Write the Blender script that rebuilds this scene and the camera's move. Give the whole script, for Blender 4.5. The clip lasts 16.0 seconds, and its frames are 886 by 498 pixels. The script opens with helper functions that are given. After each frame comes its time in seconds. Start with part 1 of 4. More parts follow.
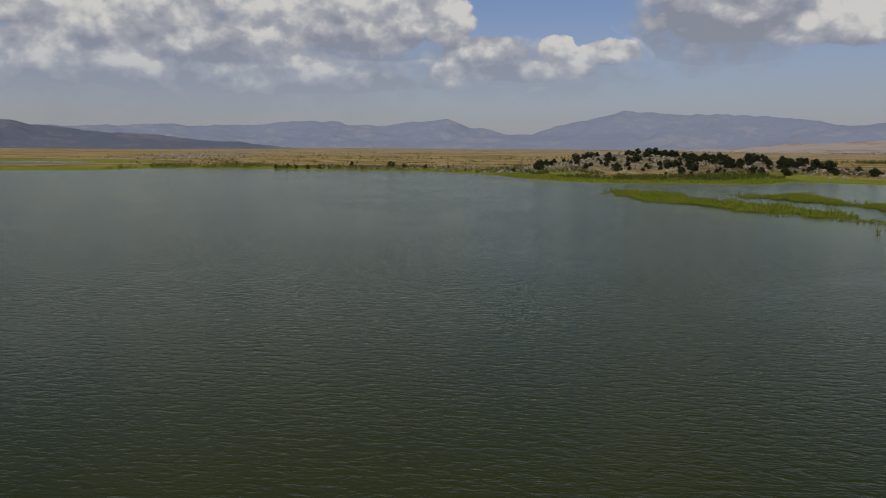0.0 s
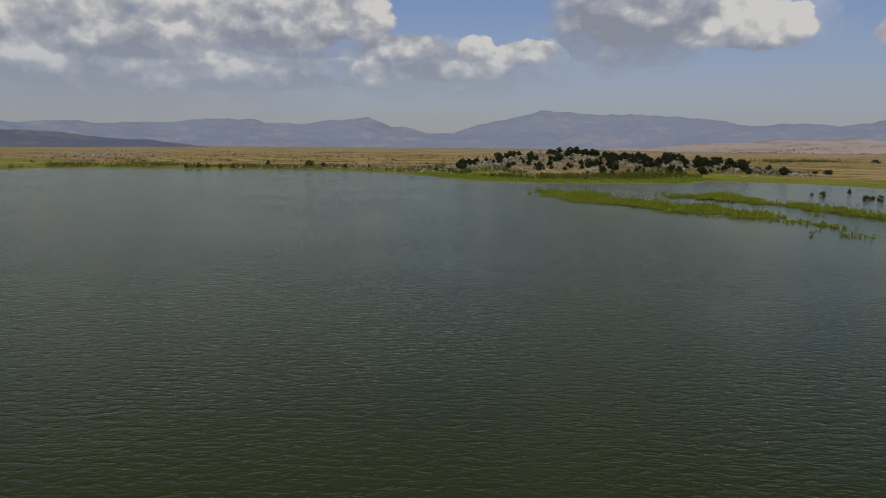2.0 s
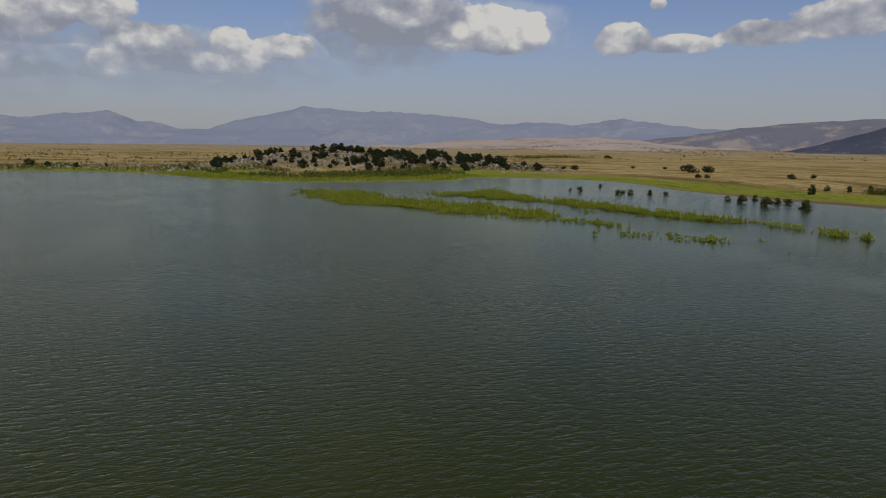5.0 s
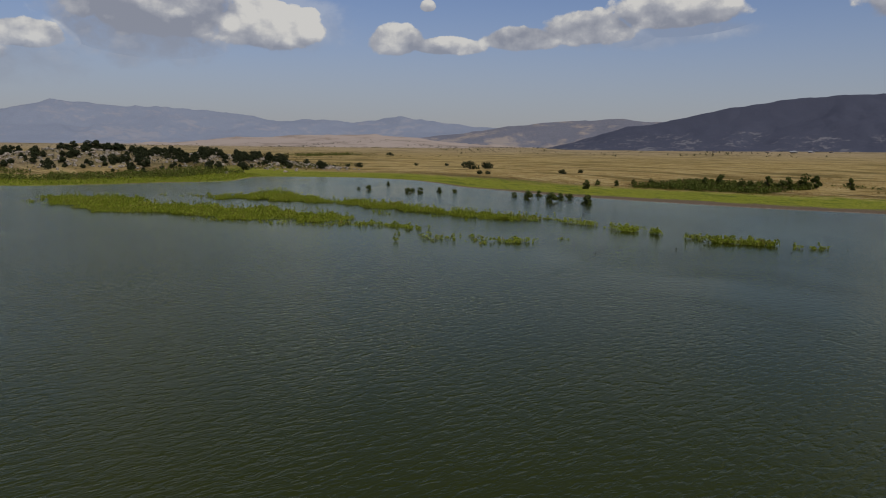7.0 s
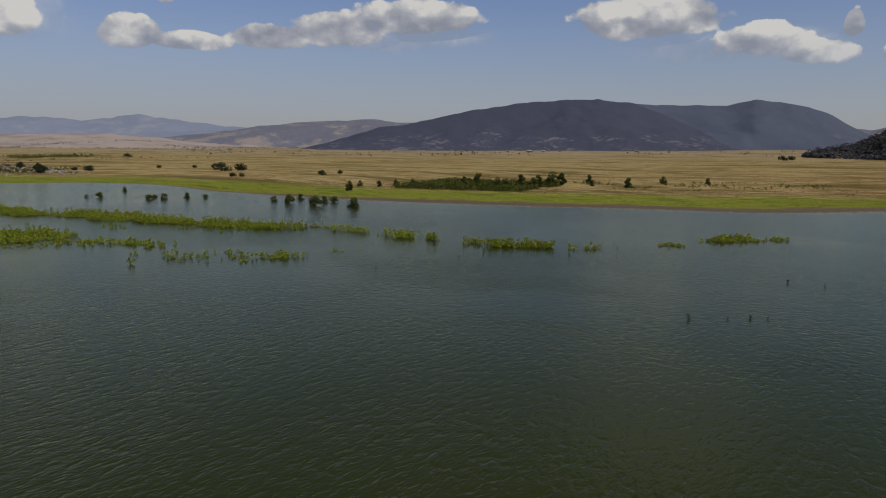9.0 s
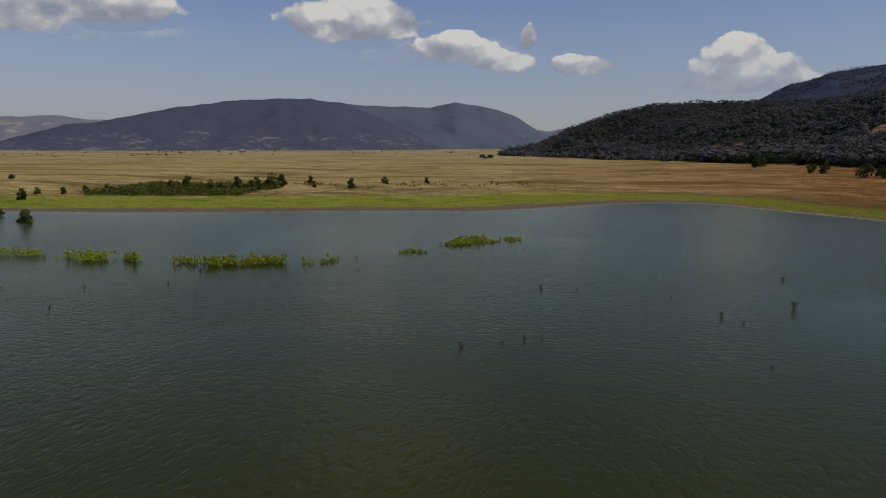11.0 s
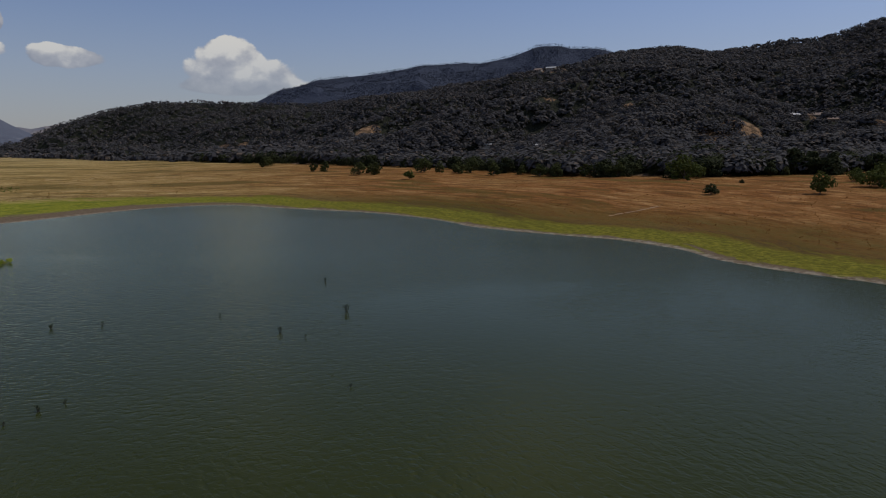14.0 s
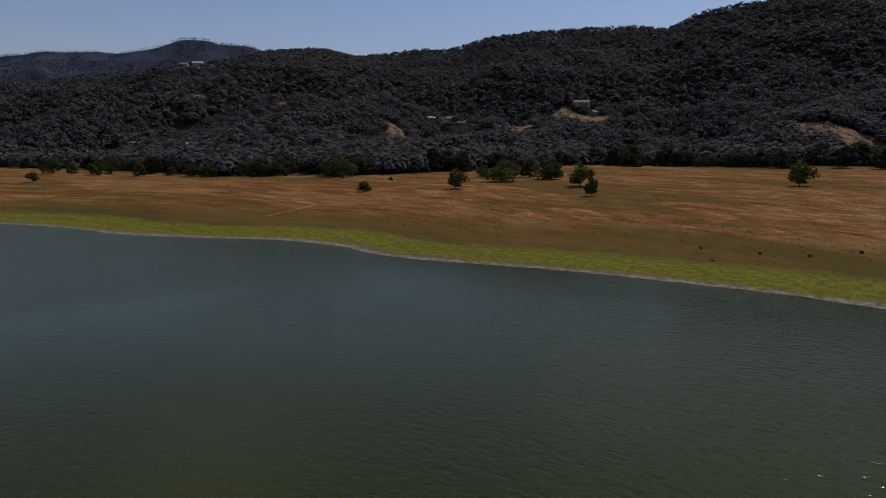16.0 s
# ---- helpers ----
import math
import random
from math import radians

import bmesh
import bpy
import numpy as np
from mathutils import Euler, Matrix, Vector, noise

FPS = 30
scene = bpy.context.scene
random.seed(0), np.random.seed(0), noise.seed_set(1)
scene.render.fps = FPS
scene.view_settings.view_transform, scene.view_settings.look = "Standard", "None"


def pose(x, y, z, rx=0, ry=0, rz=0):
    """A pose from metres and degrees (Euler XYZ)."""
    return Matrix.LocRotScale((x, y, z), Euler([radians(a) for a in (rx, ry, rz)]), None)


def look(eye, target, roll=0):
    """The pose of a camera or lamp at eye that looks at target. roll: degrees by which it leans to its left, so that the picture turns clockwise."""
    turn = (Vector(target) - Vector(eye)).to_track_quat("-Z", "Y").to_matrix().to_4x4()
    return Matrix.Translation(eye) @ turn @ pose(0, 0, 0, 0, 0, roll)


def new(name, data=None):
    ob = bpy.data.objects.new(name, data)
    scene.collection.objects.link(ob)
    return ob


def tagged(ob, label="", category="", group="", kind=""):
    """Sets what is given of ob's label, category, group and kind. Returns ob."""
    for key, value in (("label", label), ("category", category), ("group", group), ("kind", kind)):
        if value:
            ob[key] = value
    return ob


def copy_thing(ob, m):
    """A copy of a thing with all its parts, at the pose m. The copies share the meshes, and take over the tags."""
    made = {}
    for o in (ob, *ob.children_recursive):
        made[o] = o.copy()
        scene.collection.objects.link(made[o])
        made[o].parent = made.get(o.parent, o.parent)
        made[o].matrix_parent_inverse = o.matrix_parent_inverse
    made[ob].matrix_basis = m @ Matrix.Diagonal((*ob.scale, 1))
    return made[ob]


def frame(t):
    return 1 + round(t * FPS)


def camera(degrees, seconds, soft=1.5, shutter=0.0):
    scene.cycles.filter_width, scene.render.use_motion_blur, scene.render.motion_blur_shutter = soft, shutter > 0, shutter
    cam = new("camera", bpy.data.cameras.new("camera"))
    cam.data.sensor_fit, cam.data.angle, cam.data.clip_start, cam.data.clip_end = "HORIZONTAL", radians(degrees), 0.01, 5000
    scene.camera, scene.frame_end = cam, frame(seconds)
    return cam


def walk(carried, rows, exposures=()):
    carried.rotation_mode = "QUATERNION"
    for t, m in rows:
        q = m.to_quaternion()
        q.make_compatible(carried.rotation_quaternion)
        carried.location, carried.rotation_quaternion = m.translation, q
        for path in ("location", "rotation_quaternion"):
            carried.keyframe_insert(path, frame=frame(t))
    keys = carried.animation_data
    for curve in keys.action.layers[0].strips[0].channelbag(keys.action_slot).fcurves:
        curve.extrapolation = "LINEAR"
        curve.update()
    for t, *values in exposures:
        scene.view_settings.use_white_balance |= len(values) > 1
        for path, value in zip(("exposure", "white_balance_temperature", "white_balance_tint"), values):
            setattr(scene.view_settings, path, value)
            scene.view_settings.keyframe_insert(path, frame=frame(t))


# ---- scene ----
# seconds, eye x y z, heading clockwise from +y, tilt below level, lean
ROWS = [
    (0.0, -65.90, -104.96, 24.94, 0.01, 7.89, 0.55),
    (0.5, -65.81, -100.08, 24.96, 1.22, 7.91, 0.58),
    (1.0, -65.68, -95.15, 24.98, 2.58, 7.92, 0.60),
    (1.5, -65.43, -90.15, 25.00, 4.36, 7.93, 0.62),
    (2.0, -65.03, -85.02, 25.02, 6.33, 7.93, 0.63),
    (2.5, -64.42, -79.72, 25.04, 8.36, 7.92, 0.64),
    (3.0, -63.55, -74.22, 25.05, 10.85, 7.92, 0.65),
    (3.5, -62.37, -68.49, 25.06, 13.69, 7.97, 0.65),
    (4.0, -60.89, -62.61, 25.07, 17.38, 8.00, 0.63),
    (4.5, -59.12, -56.65, 25.08, 21.12, 8.01, 0.62),
    (5.0, -57.09, -50.72, 25.08, 25.20, 8.00, 0.59),
    (5.5, -54.79, -44.90, 25.09, 29.50, 8.01, 0.55),
    (6.0, -52.26, -39.28, 25.09, 33.93, 8.04, 0.51),
    (6.5, -49.48, -33.93, 25.09, 38.35, 8.07, 0.46),
    (7.0, -46.43, -28.90, 25.10, 42.66, 8.07, 0.41),
    (7.5, -43.04, -24.19, 25.11, 47.06, 8.02, 0.36),
    (8.0, -39.26, -19.82, 25.12, 51.88, 7.98, 0.30),
    (8.5, -35.03, -15.82, 25.13, 56.71, 7.96, 0.24),
    (9.0, -30.30, -12.20, 25.14, 62.13, 7.97, 0.18),
    (9.5, -25.07, -8.98, 25.16, 67.37, 7.97, 0.12),
    (10.0, -19.55, -6.19, 25.17, 72.70, 7.98, 0.07),
    (10.5, -14.02, -3.87, 25.18, 78.41, 7.98, 0.02),
    (11.0, -8.74, -2.04, 25.18, 84.75, 7.98, -0.02),
    (11.5, -3.97, -0.74, 25.17, 90.76, 7.90, -0.04),
    (12.0, -0.00, -0.00, 25.15, 97.10, 7.88, -0.06),
    (12.5, 3.00, 0.17, 25.12, 103.42, 7.87, -0.05),
    (13.0, 5.15, -0.11, 25.08, 109.86, 7.92, -0.04),
    (13.5, 6.67, -0.70, 25.03, 116.43, 7.97, -0.01),
    (14.0, 7.77, -1.47, 24.97, 123.08, 7.96, 0.02),
    (14.5, 8.64, -2.28, 24.90, 129.97, 7.98, 0.07),
    (15.0, 9.35, -3.12, 24.83, 136.45, 7.97, 0.12),
    (15.5, 9.96, -3.97, 24.75, 142.98, 7.96, 0.17),
    (16.0, 10.52, -4.83, 24.68, 150.21, 7.95, 0.23),
]
cam = camera(64.12, 16.0, 1.1)
PATH = []
for t, ex, ey, ez, heading, tilt, lean in ROWS:
    hd, tl = radians(heading), radians(tilt)
    aim = (ex + math.sin(hd) * math.cos(tl), ey + math.cos(hd) * math.cos(tl), ez - math.sin(tl))
    PATH.append((t, look((ex, ey, ez), aim, lean)))
walk(cam, PATH, [(0.0, -0.25), (8.0, -0.24), (13.0, -0.24), (16.0, -0.3)])

# ---- world: clear summer sky with cumulus, high sun behind the wooded hill ----
SUN_AZ, SUN_EL = 193.0, 53.0
world = bpy.data.worlds.new("sky")
scene.world = world
world.use_nodes = True


class Graph:
    """A short way to write node trees."""

    def __init__(self, tree):
        self.tree = tree
        tree.nodes.clear()

    def node(self, kind, sockets=None):
        n = self.tree.nodes.new(kind)
        for key, value in (sockets or {}).items():
            self.put(n.inputs[key], value)
        return n

    def put(self, socket, value):
        if isinstance(value, bpy.types.NodeSocket):
            self.tree.links.new(value, socket)
        elif isinstance(value, bpy.types.Node):
            self.tree.links.new(value.outputs[0], socket)
        else:
            socket.default_value = value

    def math(self, op, *values, clamp=False):
        n = self.tree.nodes.new("ShaderNodeMath")
        n.operation, n.use_clamp = op, clamp
        for i, v in enumerate(values):
            self.put(n.inputs[i], v)
        return n.outputs[0]

    def noise(self, vector, scale, detail=4.0, rough=0.55, distort=0.0):
        return self.node("ShaderNodeTexNoise", {"Vector": vector, "Scale": scale, "Detail": detail, "Roughness": rough, "Distortion": distort})

    def layer(self, name):
        n = self.node("ShaderNodeAttribute")
        n.attribute_name = name
        return n.outputs["Fac"]

    def ramp(self, value, stops, mode="LINEAR"):
        n = self.node("ShaderNodeValToRGB", {"Fac": value})
        n.color_ramp.interpolation = mode
        el = n.color_ramp.elements
        while len(el) < len(stops):
            el.new(0.5)
        for e, (at, colour) in zip(el, stops):
            e.position, e.color = at, (*colour, 1) if len(colour) == 3 else colour
        return n.outputs[0]

    def mix(self, fac, a, b, blend="MIX"):
        n = self.node("ShaderNodeMix")
        n.data_type, n.blend_type = "RGBA", blend
        self.put(n.inputs[0], fac)
        for i, v in ((6, a), (7, b)):
            self.put(n.inputs[i], (*v, 1) if isinstance(v, tuple) and len(v) == 3 else v)
        return n.outputs[2]

    def range(self, value, a, b, c=0.0, d=1.0):
        n = self.node("ShaderNodeMapRange", {"Value": value, "From Min": a, "From Max": b, "To Min": c, "To Max": d})
        n.interpolation_type = "SMOOTHSTEP"
        return n.outputs[0]


# clouds: azimuth, elevation, half width, half height (degrees), greyness
CLOUDS = [
    (-30.0, 9.8, 4.0, 2.6, 0.00),
    (-21.5, 10.2, 5.0, 3.2, 0.00),
    (-12.0, 10.0, 4.5, 3.2, 0.00),
    (-4.0, 10.4, 4.5, 3.0, 0.02),
    (-29.4, 6.9, 2.5, 1.7, 0.05),
    (-24.5, 8.0, 5.1, 2.9, 0.05),
    (-19.5, 7.8, 5.1, 2.8, 0.12),
    (-13.4, 8.9, 4.2, 3.1, 0.00),
    (-6.5, 8.9, 6.1, 2.5, 0.10),
    (-0.8, 9.9, 3.1, 2.5, 0.00),
    (3.2, 7.6, 4.0, 1.4, 0.10),
    (8.7, 7.7, 1.7, 1.3, 0.00),
    (12.5, 7.4, 2.6, 1.2, 0.00),
    (-16.8, 5.2, 17.2, 1.7, 0.28),
    (-16.0, 6.9, 6.5, 0.9, 0.34),
    (-5.0, 10.6, 4.0, 2.2, -0.10),
    (5.0, 6.1, 7.5, 1.1, 0.22),
    (28.9, 8.8, 3.9, 2.2, 0.00),
    (21.2, 9.8, 5.6, 3.5, 0.30),
    (39.0, 8.1, 2.4, 1.4, 0.00),
    (42.8, 7.8, 3.5, 0.8, 0.05),
    (48.6, 8.3, 3.3, 1.2, 0.02),
    (53.7, 8.9, 3.8, 1.5, 0.05),
    (59.9, 9.9, 4.4, 1.6, 0.16),
    (41.4, 10.8, 0.6, 0.5, 0.00),
    (77.5, 9.7, 5.4, 2.0, 0.06),
    (85.7, 7.7, 3.2, 1.3, 0.02),
    (89.3, 6.7, 2.7, 1.0, 0.06),
    (91.4, 8.4, 0.7, 1.1, 0.10),
    (95.7, 6.3, 2.7, 0.9, 0.05),
    (107.2, 5.6, 3.7, 1.5, 0.05),
    (106.8, 6.5, 2.3, 1.9, 0.05),
    (107.1, 4.7, 4.6, 1.0, 0.12),
]
g = Graph(world.node_tree)
out = g.node("ShaderNodeOutputWorld")
sky = g.node("ShaderNodeTexSky")
sky.sky_type, sky.sun_disc, sky.sun_elevation, sky.sun_rotation = "NISHITA", False, radians(SUN_EL), radians(SUN_AZ)
sky.altitude, sky.air_density, sky.dust_density, sky.ozone_density = 600.0, 1.0, 0.9, 1.5
way = g.node("ShaderNodeTexCoord").outputs["Generated"]
xyz = g.node("ShaderNodeSeparateXYZ", {0: way})
az = g.math("MULTIPLY", g.math("ARCTAN2", xyz.outputs[0], xyz.outputs[1]), 180 / math.pi)
az = g.math("ADD", az, g.math("MULTIPLY", g.math("LESS_THAN", az, -120.0), 360.0))
el = g.math("MULTIPLY", g.math("ARCSINE", xyz.outputs[2]), 180 / math.pi)
flat = g.node("ShaderNodeCombineXYZ", {0: az, 1: g.math("MULTIPLY", el, 1.25), 2: 0.0})
warp = g.noise(flat, 0.22, 6.0, 0.6)
fine = g.noise(flat, 0.6, 8.0, 0.62)
bent = g.node("ShaderNodeVectorMath", {0: flat, 1: g.node("ShaderNodeVectorMath", {0: g.noise(flat, 0.9, 3.0).outputs[1], 1: (1.1, 1.1, 0.0)})})
bent.inputs[1].links[0].from_node.operation = "MULTIPLY"
knobs = []
for scale in (0.32, 0.8):
    cells = g.node("ShaderNodeTexVoronoi", {"Vector": bent, "Scale": scale, "Detail": 1.0, "Roughness": 0.5})
    cells.feature = "SMOOTH_F1"
    knobs.append(cells.outputs["Distance"])
round_ = g.math("ADD", g.math("MULTIPLY", g.math("SUBTRACT", 0.45, knobs[0]), 1.1), g.math("MULTIPLY", g.math("SUBTRACT", 0.45, knobs[1]), 0.6))
# each lump is lit from above: compare it with the air a little higher up
above = g.node("ShaderNodeVectorMath", {0: bent, 1: (0.25, 0.95, 0.0)})
over = []
for scale in (0.32, 0.8):
    cells = g.node("ShaderNodeTexVoronoi", {"Vector": above, "Scale": scale, "Detail": 1.0, "Roughness": 0.5})
    cells.feature = "SMOOTH_F1"
    over.append(cells.outputs["Distance"])
relief = g.math("ADD", g.math("MULTIPLY", g.math("SUBTRACT", over[0], knobs[0]), 1.1), g.math("MULTIPLY", g.math("SUBTRACT", over[1], knobs[1]), 0.35))
high_warp = g.noise(g.node("ShaderNodeVectorMath", {0: flat, 1: (0.3, 1.8, 0.0)}), 0.22, 6.0, 0.6)
relief = g.math("ADD", relief, g.math("MULTIPLY", g.math("SUBTRACT", warp.outputs[0], high_warp.outputs[0]), 1.6))
billow = g.math("ADD", g.math("MULTIPLY", g.math("SUBTRACT", warp.outputs[0], 0.5), 1.9),
                g.math("ADD", round_, g.math("MULTIPLY", g.math("SUBTRACT", fine.outputs[0], 0.5), 0.9)))
body, tone = None, None
for caz, cel, cw, ch, grey in CLOUDS:
    u = g.math("DIVIDE", g.math("SUBTRACT", az, caz), cw)
    v = g.math("DIVIDE", g.math("SUBTRACT", el, cel), ch)
    # flat undersides: the lower half falls off faster
    v2 = g.math("MULTIPLY", v, g.math("ADD", 1.0, g.math("MULTIPLY", g.math("LESS_THAN", v, 0.0), 0.5)))
    b = g.math("SUBTRACT", 1.0, g.math("ADD", g.math("MULTIPLY", u, u), g.math("MULTIPLY", v2, v2)))
    lit = g.math("ADD", g.math("MULTIPLY", v, 0.35), 0.62 - grey)
    # the light of a place is that of the clouds round it, the nearest most
    share = g.math("POWER", g.math("MAXIMUM", g.math("ADD", b, 1.2), 0.02), 5.0)
    lit = g.math("MULTIPLY", g.math("MINIMUM", g.math("MAXIMUM", lit, 0.0), 1.2), share)
    if body is None:
        body, tone, total = b, lit, share
    else:
        tone, total = g.math("ADD", tone, lit), g.math("ADD", total, share)
        body = g.math("SMOOTH_MAX", b, body, 0.25)
tone = g.math("DIVIDE", tone, total)
tone = g.math("MINIMUM", g.math("MAXIMUM", tone, 0.0), 1.0)
edge = g.math("ADD", body, g.math("MULTIPLY", billow, g.range(body, -0.2, 0.9, 1.1, 0.4)))
thick = g.range(edge, -0.55, g.math("SUBTRACT", 0.10, g.math("MULTIPLY", tone, 0.4)))
# wide soft banks of grey cloud: azimuth, elevation, half width, half height, weight
for caz, cel, cw, ch, most in ((-19.0, 7.0, 24.0, 6.0, 0.85), (6.0, 6.0, 12.0, 2.6, 0.6), (3.0, 7.2, 8.0, 1.8, 0.6), (20.5, 10.0, 7.5, 4.6, 0.85), (29.5, 9.5, 8.0, 2.6, 0.3), (57.0, 8.6, 9.0, 1.3, 0.4), (84.0, 7.5, 9.0, 1.4, 0.25)):
    u = g.math("DIVIDE", g.math("SUBTRACT", az, caz), cw)
    v = g.math("DIVIDE", g.math("SUBTRACT", el, cel), ch)
    b = g.math("SUBTRACT", 1.0, g.math("ADD", g.math("MULTIPLY", u, u), g.math("MULTIPLY", v, v)))
    soft = g.range(g.math("ADD", b, g.math("MULTIPLY", g.math("SUBTRACT", warp.outputs[0], 0.5), 2.2)), 0.0, 0.75, 0.0, most)
    thick = g.math("MAXIMUM", thick, soft)
# unseen cloud added overhead to whiten the water's reflections and the skylight
high = g.math("MULTIPLY", g.range(g.noise(way, 2.6, 5.0, 0.55).outputs[0], 0.46, 0.62, 0.0, 0.55), g.range(el, 15.0, 24.0))
thick = g.math("MAXIMUM", thick, high)
puff = g.math("ADD", g.math("MULTIPLY", tone, 0.92), g.math("ADD", g.math("MULTIPLY", round_, 0.22), g.math("MULTIPLY", g.math("SUBTRACT", warp.outputs[0], 0.5), 0.8)))
puff = g.math("ADD", puff, g.math("MULTIPLY", relief, 0.55))
puff = g.math("MULTIPLY", puff, g.range(edge, -0.4, 0.3, 0.8, 1.0))
cloud = g.ramp(puff, [(0.12, (0.33, 0.35, 0.42)), (0.42, (0.50, 0.51, 0.555)), (0.70, (0.84, 0.82, 0.78))])
# dusty air low over the land
haze = g.math("MULTIPLY", g.range(el, 13.0, -1.0), g.range(az, 20.0, 110.0, 0.85, 0.6))
base = g.mix(1.0, sky.outputs[0], (0.098, 0.095, 0.110), "MULTIPLY")
base = g.mix(haze, base, (0.368, 0.375, 0.41))
final = g.mix(g.math("MULTIPLY", thick, g.range(el, 2.0, 9.0, 0.25, 0.94)), base, cloud)
bg = g.node("ShaderNodeBackground", {"Color": final, "Strength": 0.85})
g.put(out.inputs["Surface"], bg)

sun_dir = Vector((math.sin(radians(SUN_AZ)) * math.cos(radians(SUN_EL)), math.cos(radians(SUN_AZ)) * math.cos(radians(SUN_EL)), math.sin(radians(SUN_EL))))
sun = new("sun", bpy.data.lights.new("sun", "SUN"))
sun.data.energy, sun.data.angle, sun.data.color = 2.6, radians(0.53), (1.0, 0.94, 0.86)
sun.matrix_world = look(sun_dir * 400, (0, 0, 0))

# ---- materials ----
def material(name):
    m = bpy.data.materials.new(name)
    m.use_nodes = True
    gr = Graph(m.node_tree)
    o = gr.node("ShaderNodeOutputMaterial")
    p = gr.node("ShaderNodeBsdfPrincipled")
    gr.put(o.inputs["Surface"], p.outputs[0])
    p.inputs["Roughness"].default_value = 0.9
    p.inputs["Specular IOR Level"].default_value = 0.2
    return m, gr, p


def leaf_material(name, dark, light, brown=None, translucent=0.25, speckle=0.55):
    m, gr, p = material(name)
    info = gr.node("ShaderNodeObjectInfo").outputs["Random"]
    isle = gr.node("ShaderNodeNewGeometry").outputs["Random Per Island"]
    place = gr.node("ShaderNodeTexCoord").outputs["Object"]
    patch = gr.noise(place, 0.045, 3.0).outputs[0]
    k = gr.math("ADD", gr.math("MULTIPLY", isle, speckle), gr.math("ADD", gr.math("MULTIPLY", info, 0.3), gr.math("MULTIPLY", gr.math("SUBTRACT", patch, 0.5), 0.9)), clamp=True)
    col = gr.mix(k, dark, light)
    if brown:
        col = gr.mix(gr.range(gr.math("ADD", isle, gr.math("MULTIPLY", patch, 0.6)), 1.05, 1.3), col, brown)
    gr.put(p.inputs["Base Color"], col)
    p.inputs["Roughness"].default_value = 0.8
    p.inputs["Specular IOR Level"].default_value = 0.06
    if translucent:
        tr = gr.node("ShaderNodeBsdfTranslucent", {"Color": col})
        ms = gr.node("ShaderNodeMixShader", {0: translucent, 1: p.outputs[0], 2: tr.outputs[0]})
        gr.put(gr.tree.nodes["Material Output"].inputs["Surface"], ms.outputs[0])
    return m


def bark_material(name, a, b):
    m, gr, p = material(name)
    tc = gr.node("ShaderNodeTexCoord").outputs["Object"]
    n = gr.noise(tc, 3.5, 6.0, 0.7)
    gr.put(p.inputs["Base Color"], gr.mix(n.outputs[0], a, b))
    gr.put(p.inputs["Normal"], gr.node("ShaderNodeBump", {"Height": n.outputs[0], "Strength": 0.5, "Distance": 0.1}))
    return m


def stone_material():
    m, gr, p = material("weathered granite")
    tc = gr.node("ShaderNodeTexCoord").outputs["Object"]
    info = gr.node("ShaderNodeObjectInfo").outputs["Random"]
    n, big = gr.noise(tc, 6.0, 8.0, 0.7), gr.noise(tc, 0.7, 4.0)
    col = gr.mix(n.outputs[0], (0.17, 0.145, 0.115), (0.46, 0.41, 0.34))
    col = gr.mix(gr.range(big.outputs[0], 0.5, 0.7), col, (0.15, 0.115, 0.075))
    col = gr.mix(gr.math("MULTIPLY", info, 0.5), col, (0.34, 0.27, 0.19))
    gr.put(p.inputs["Base Color"], col)
    gr.put(p.inputs["Normal"], gr.node("ShaderNodeBump", {"Height": n.outputs[0], "Strength": 0.7, "Distance": 0.3}))
    return m


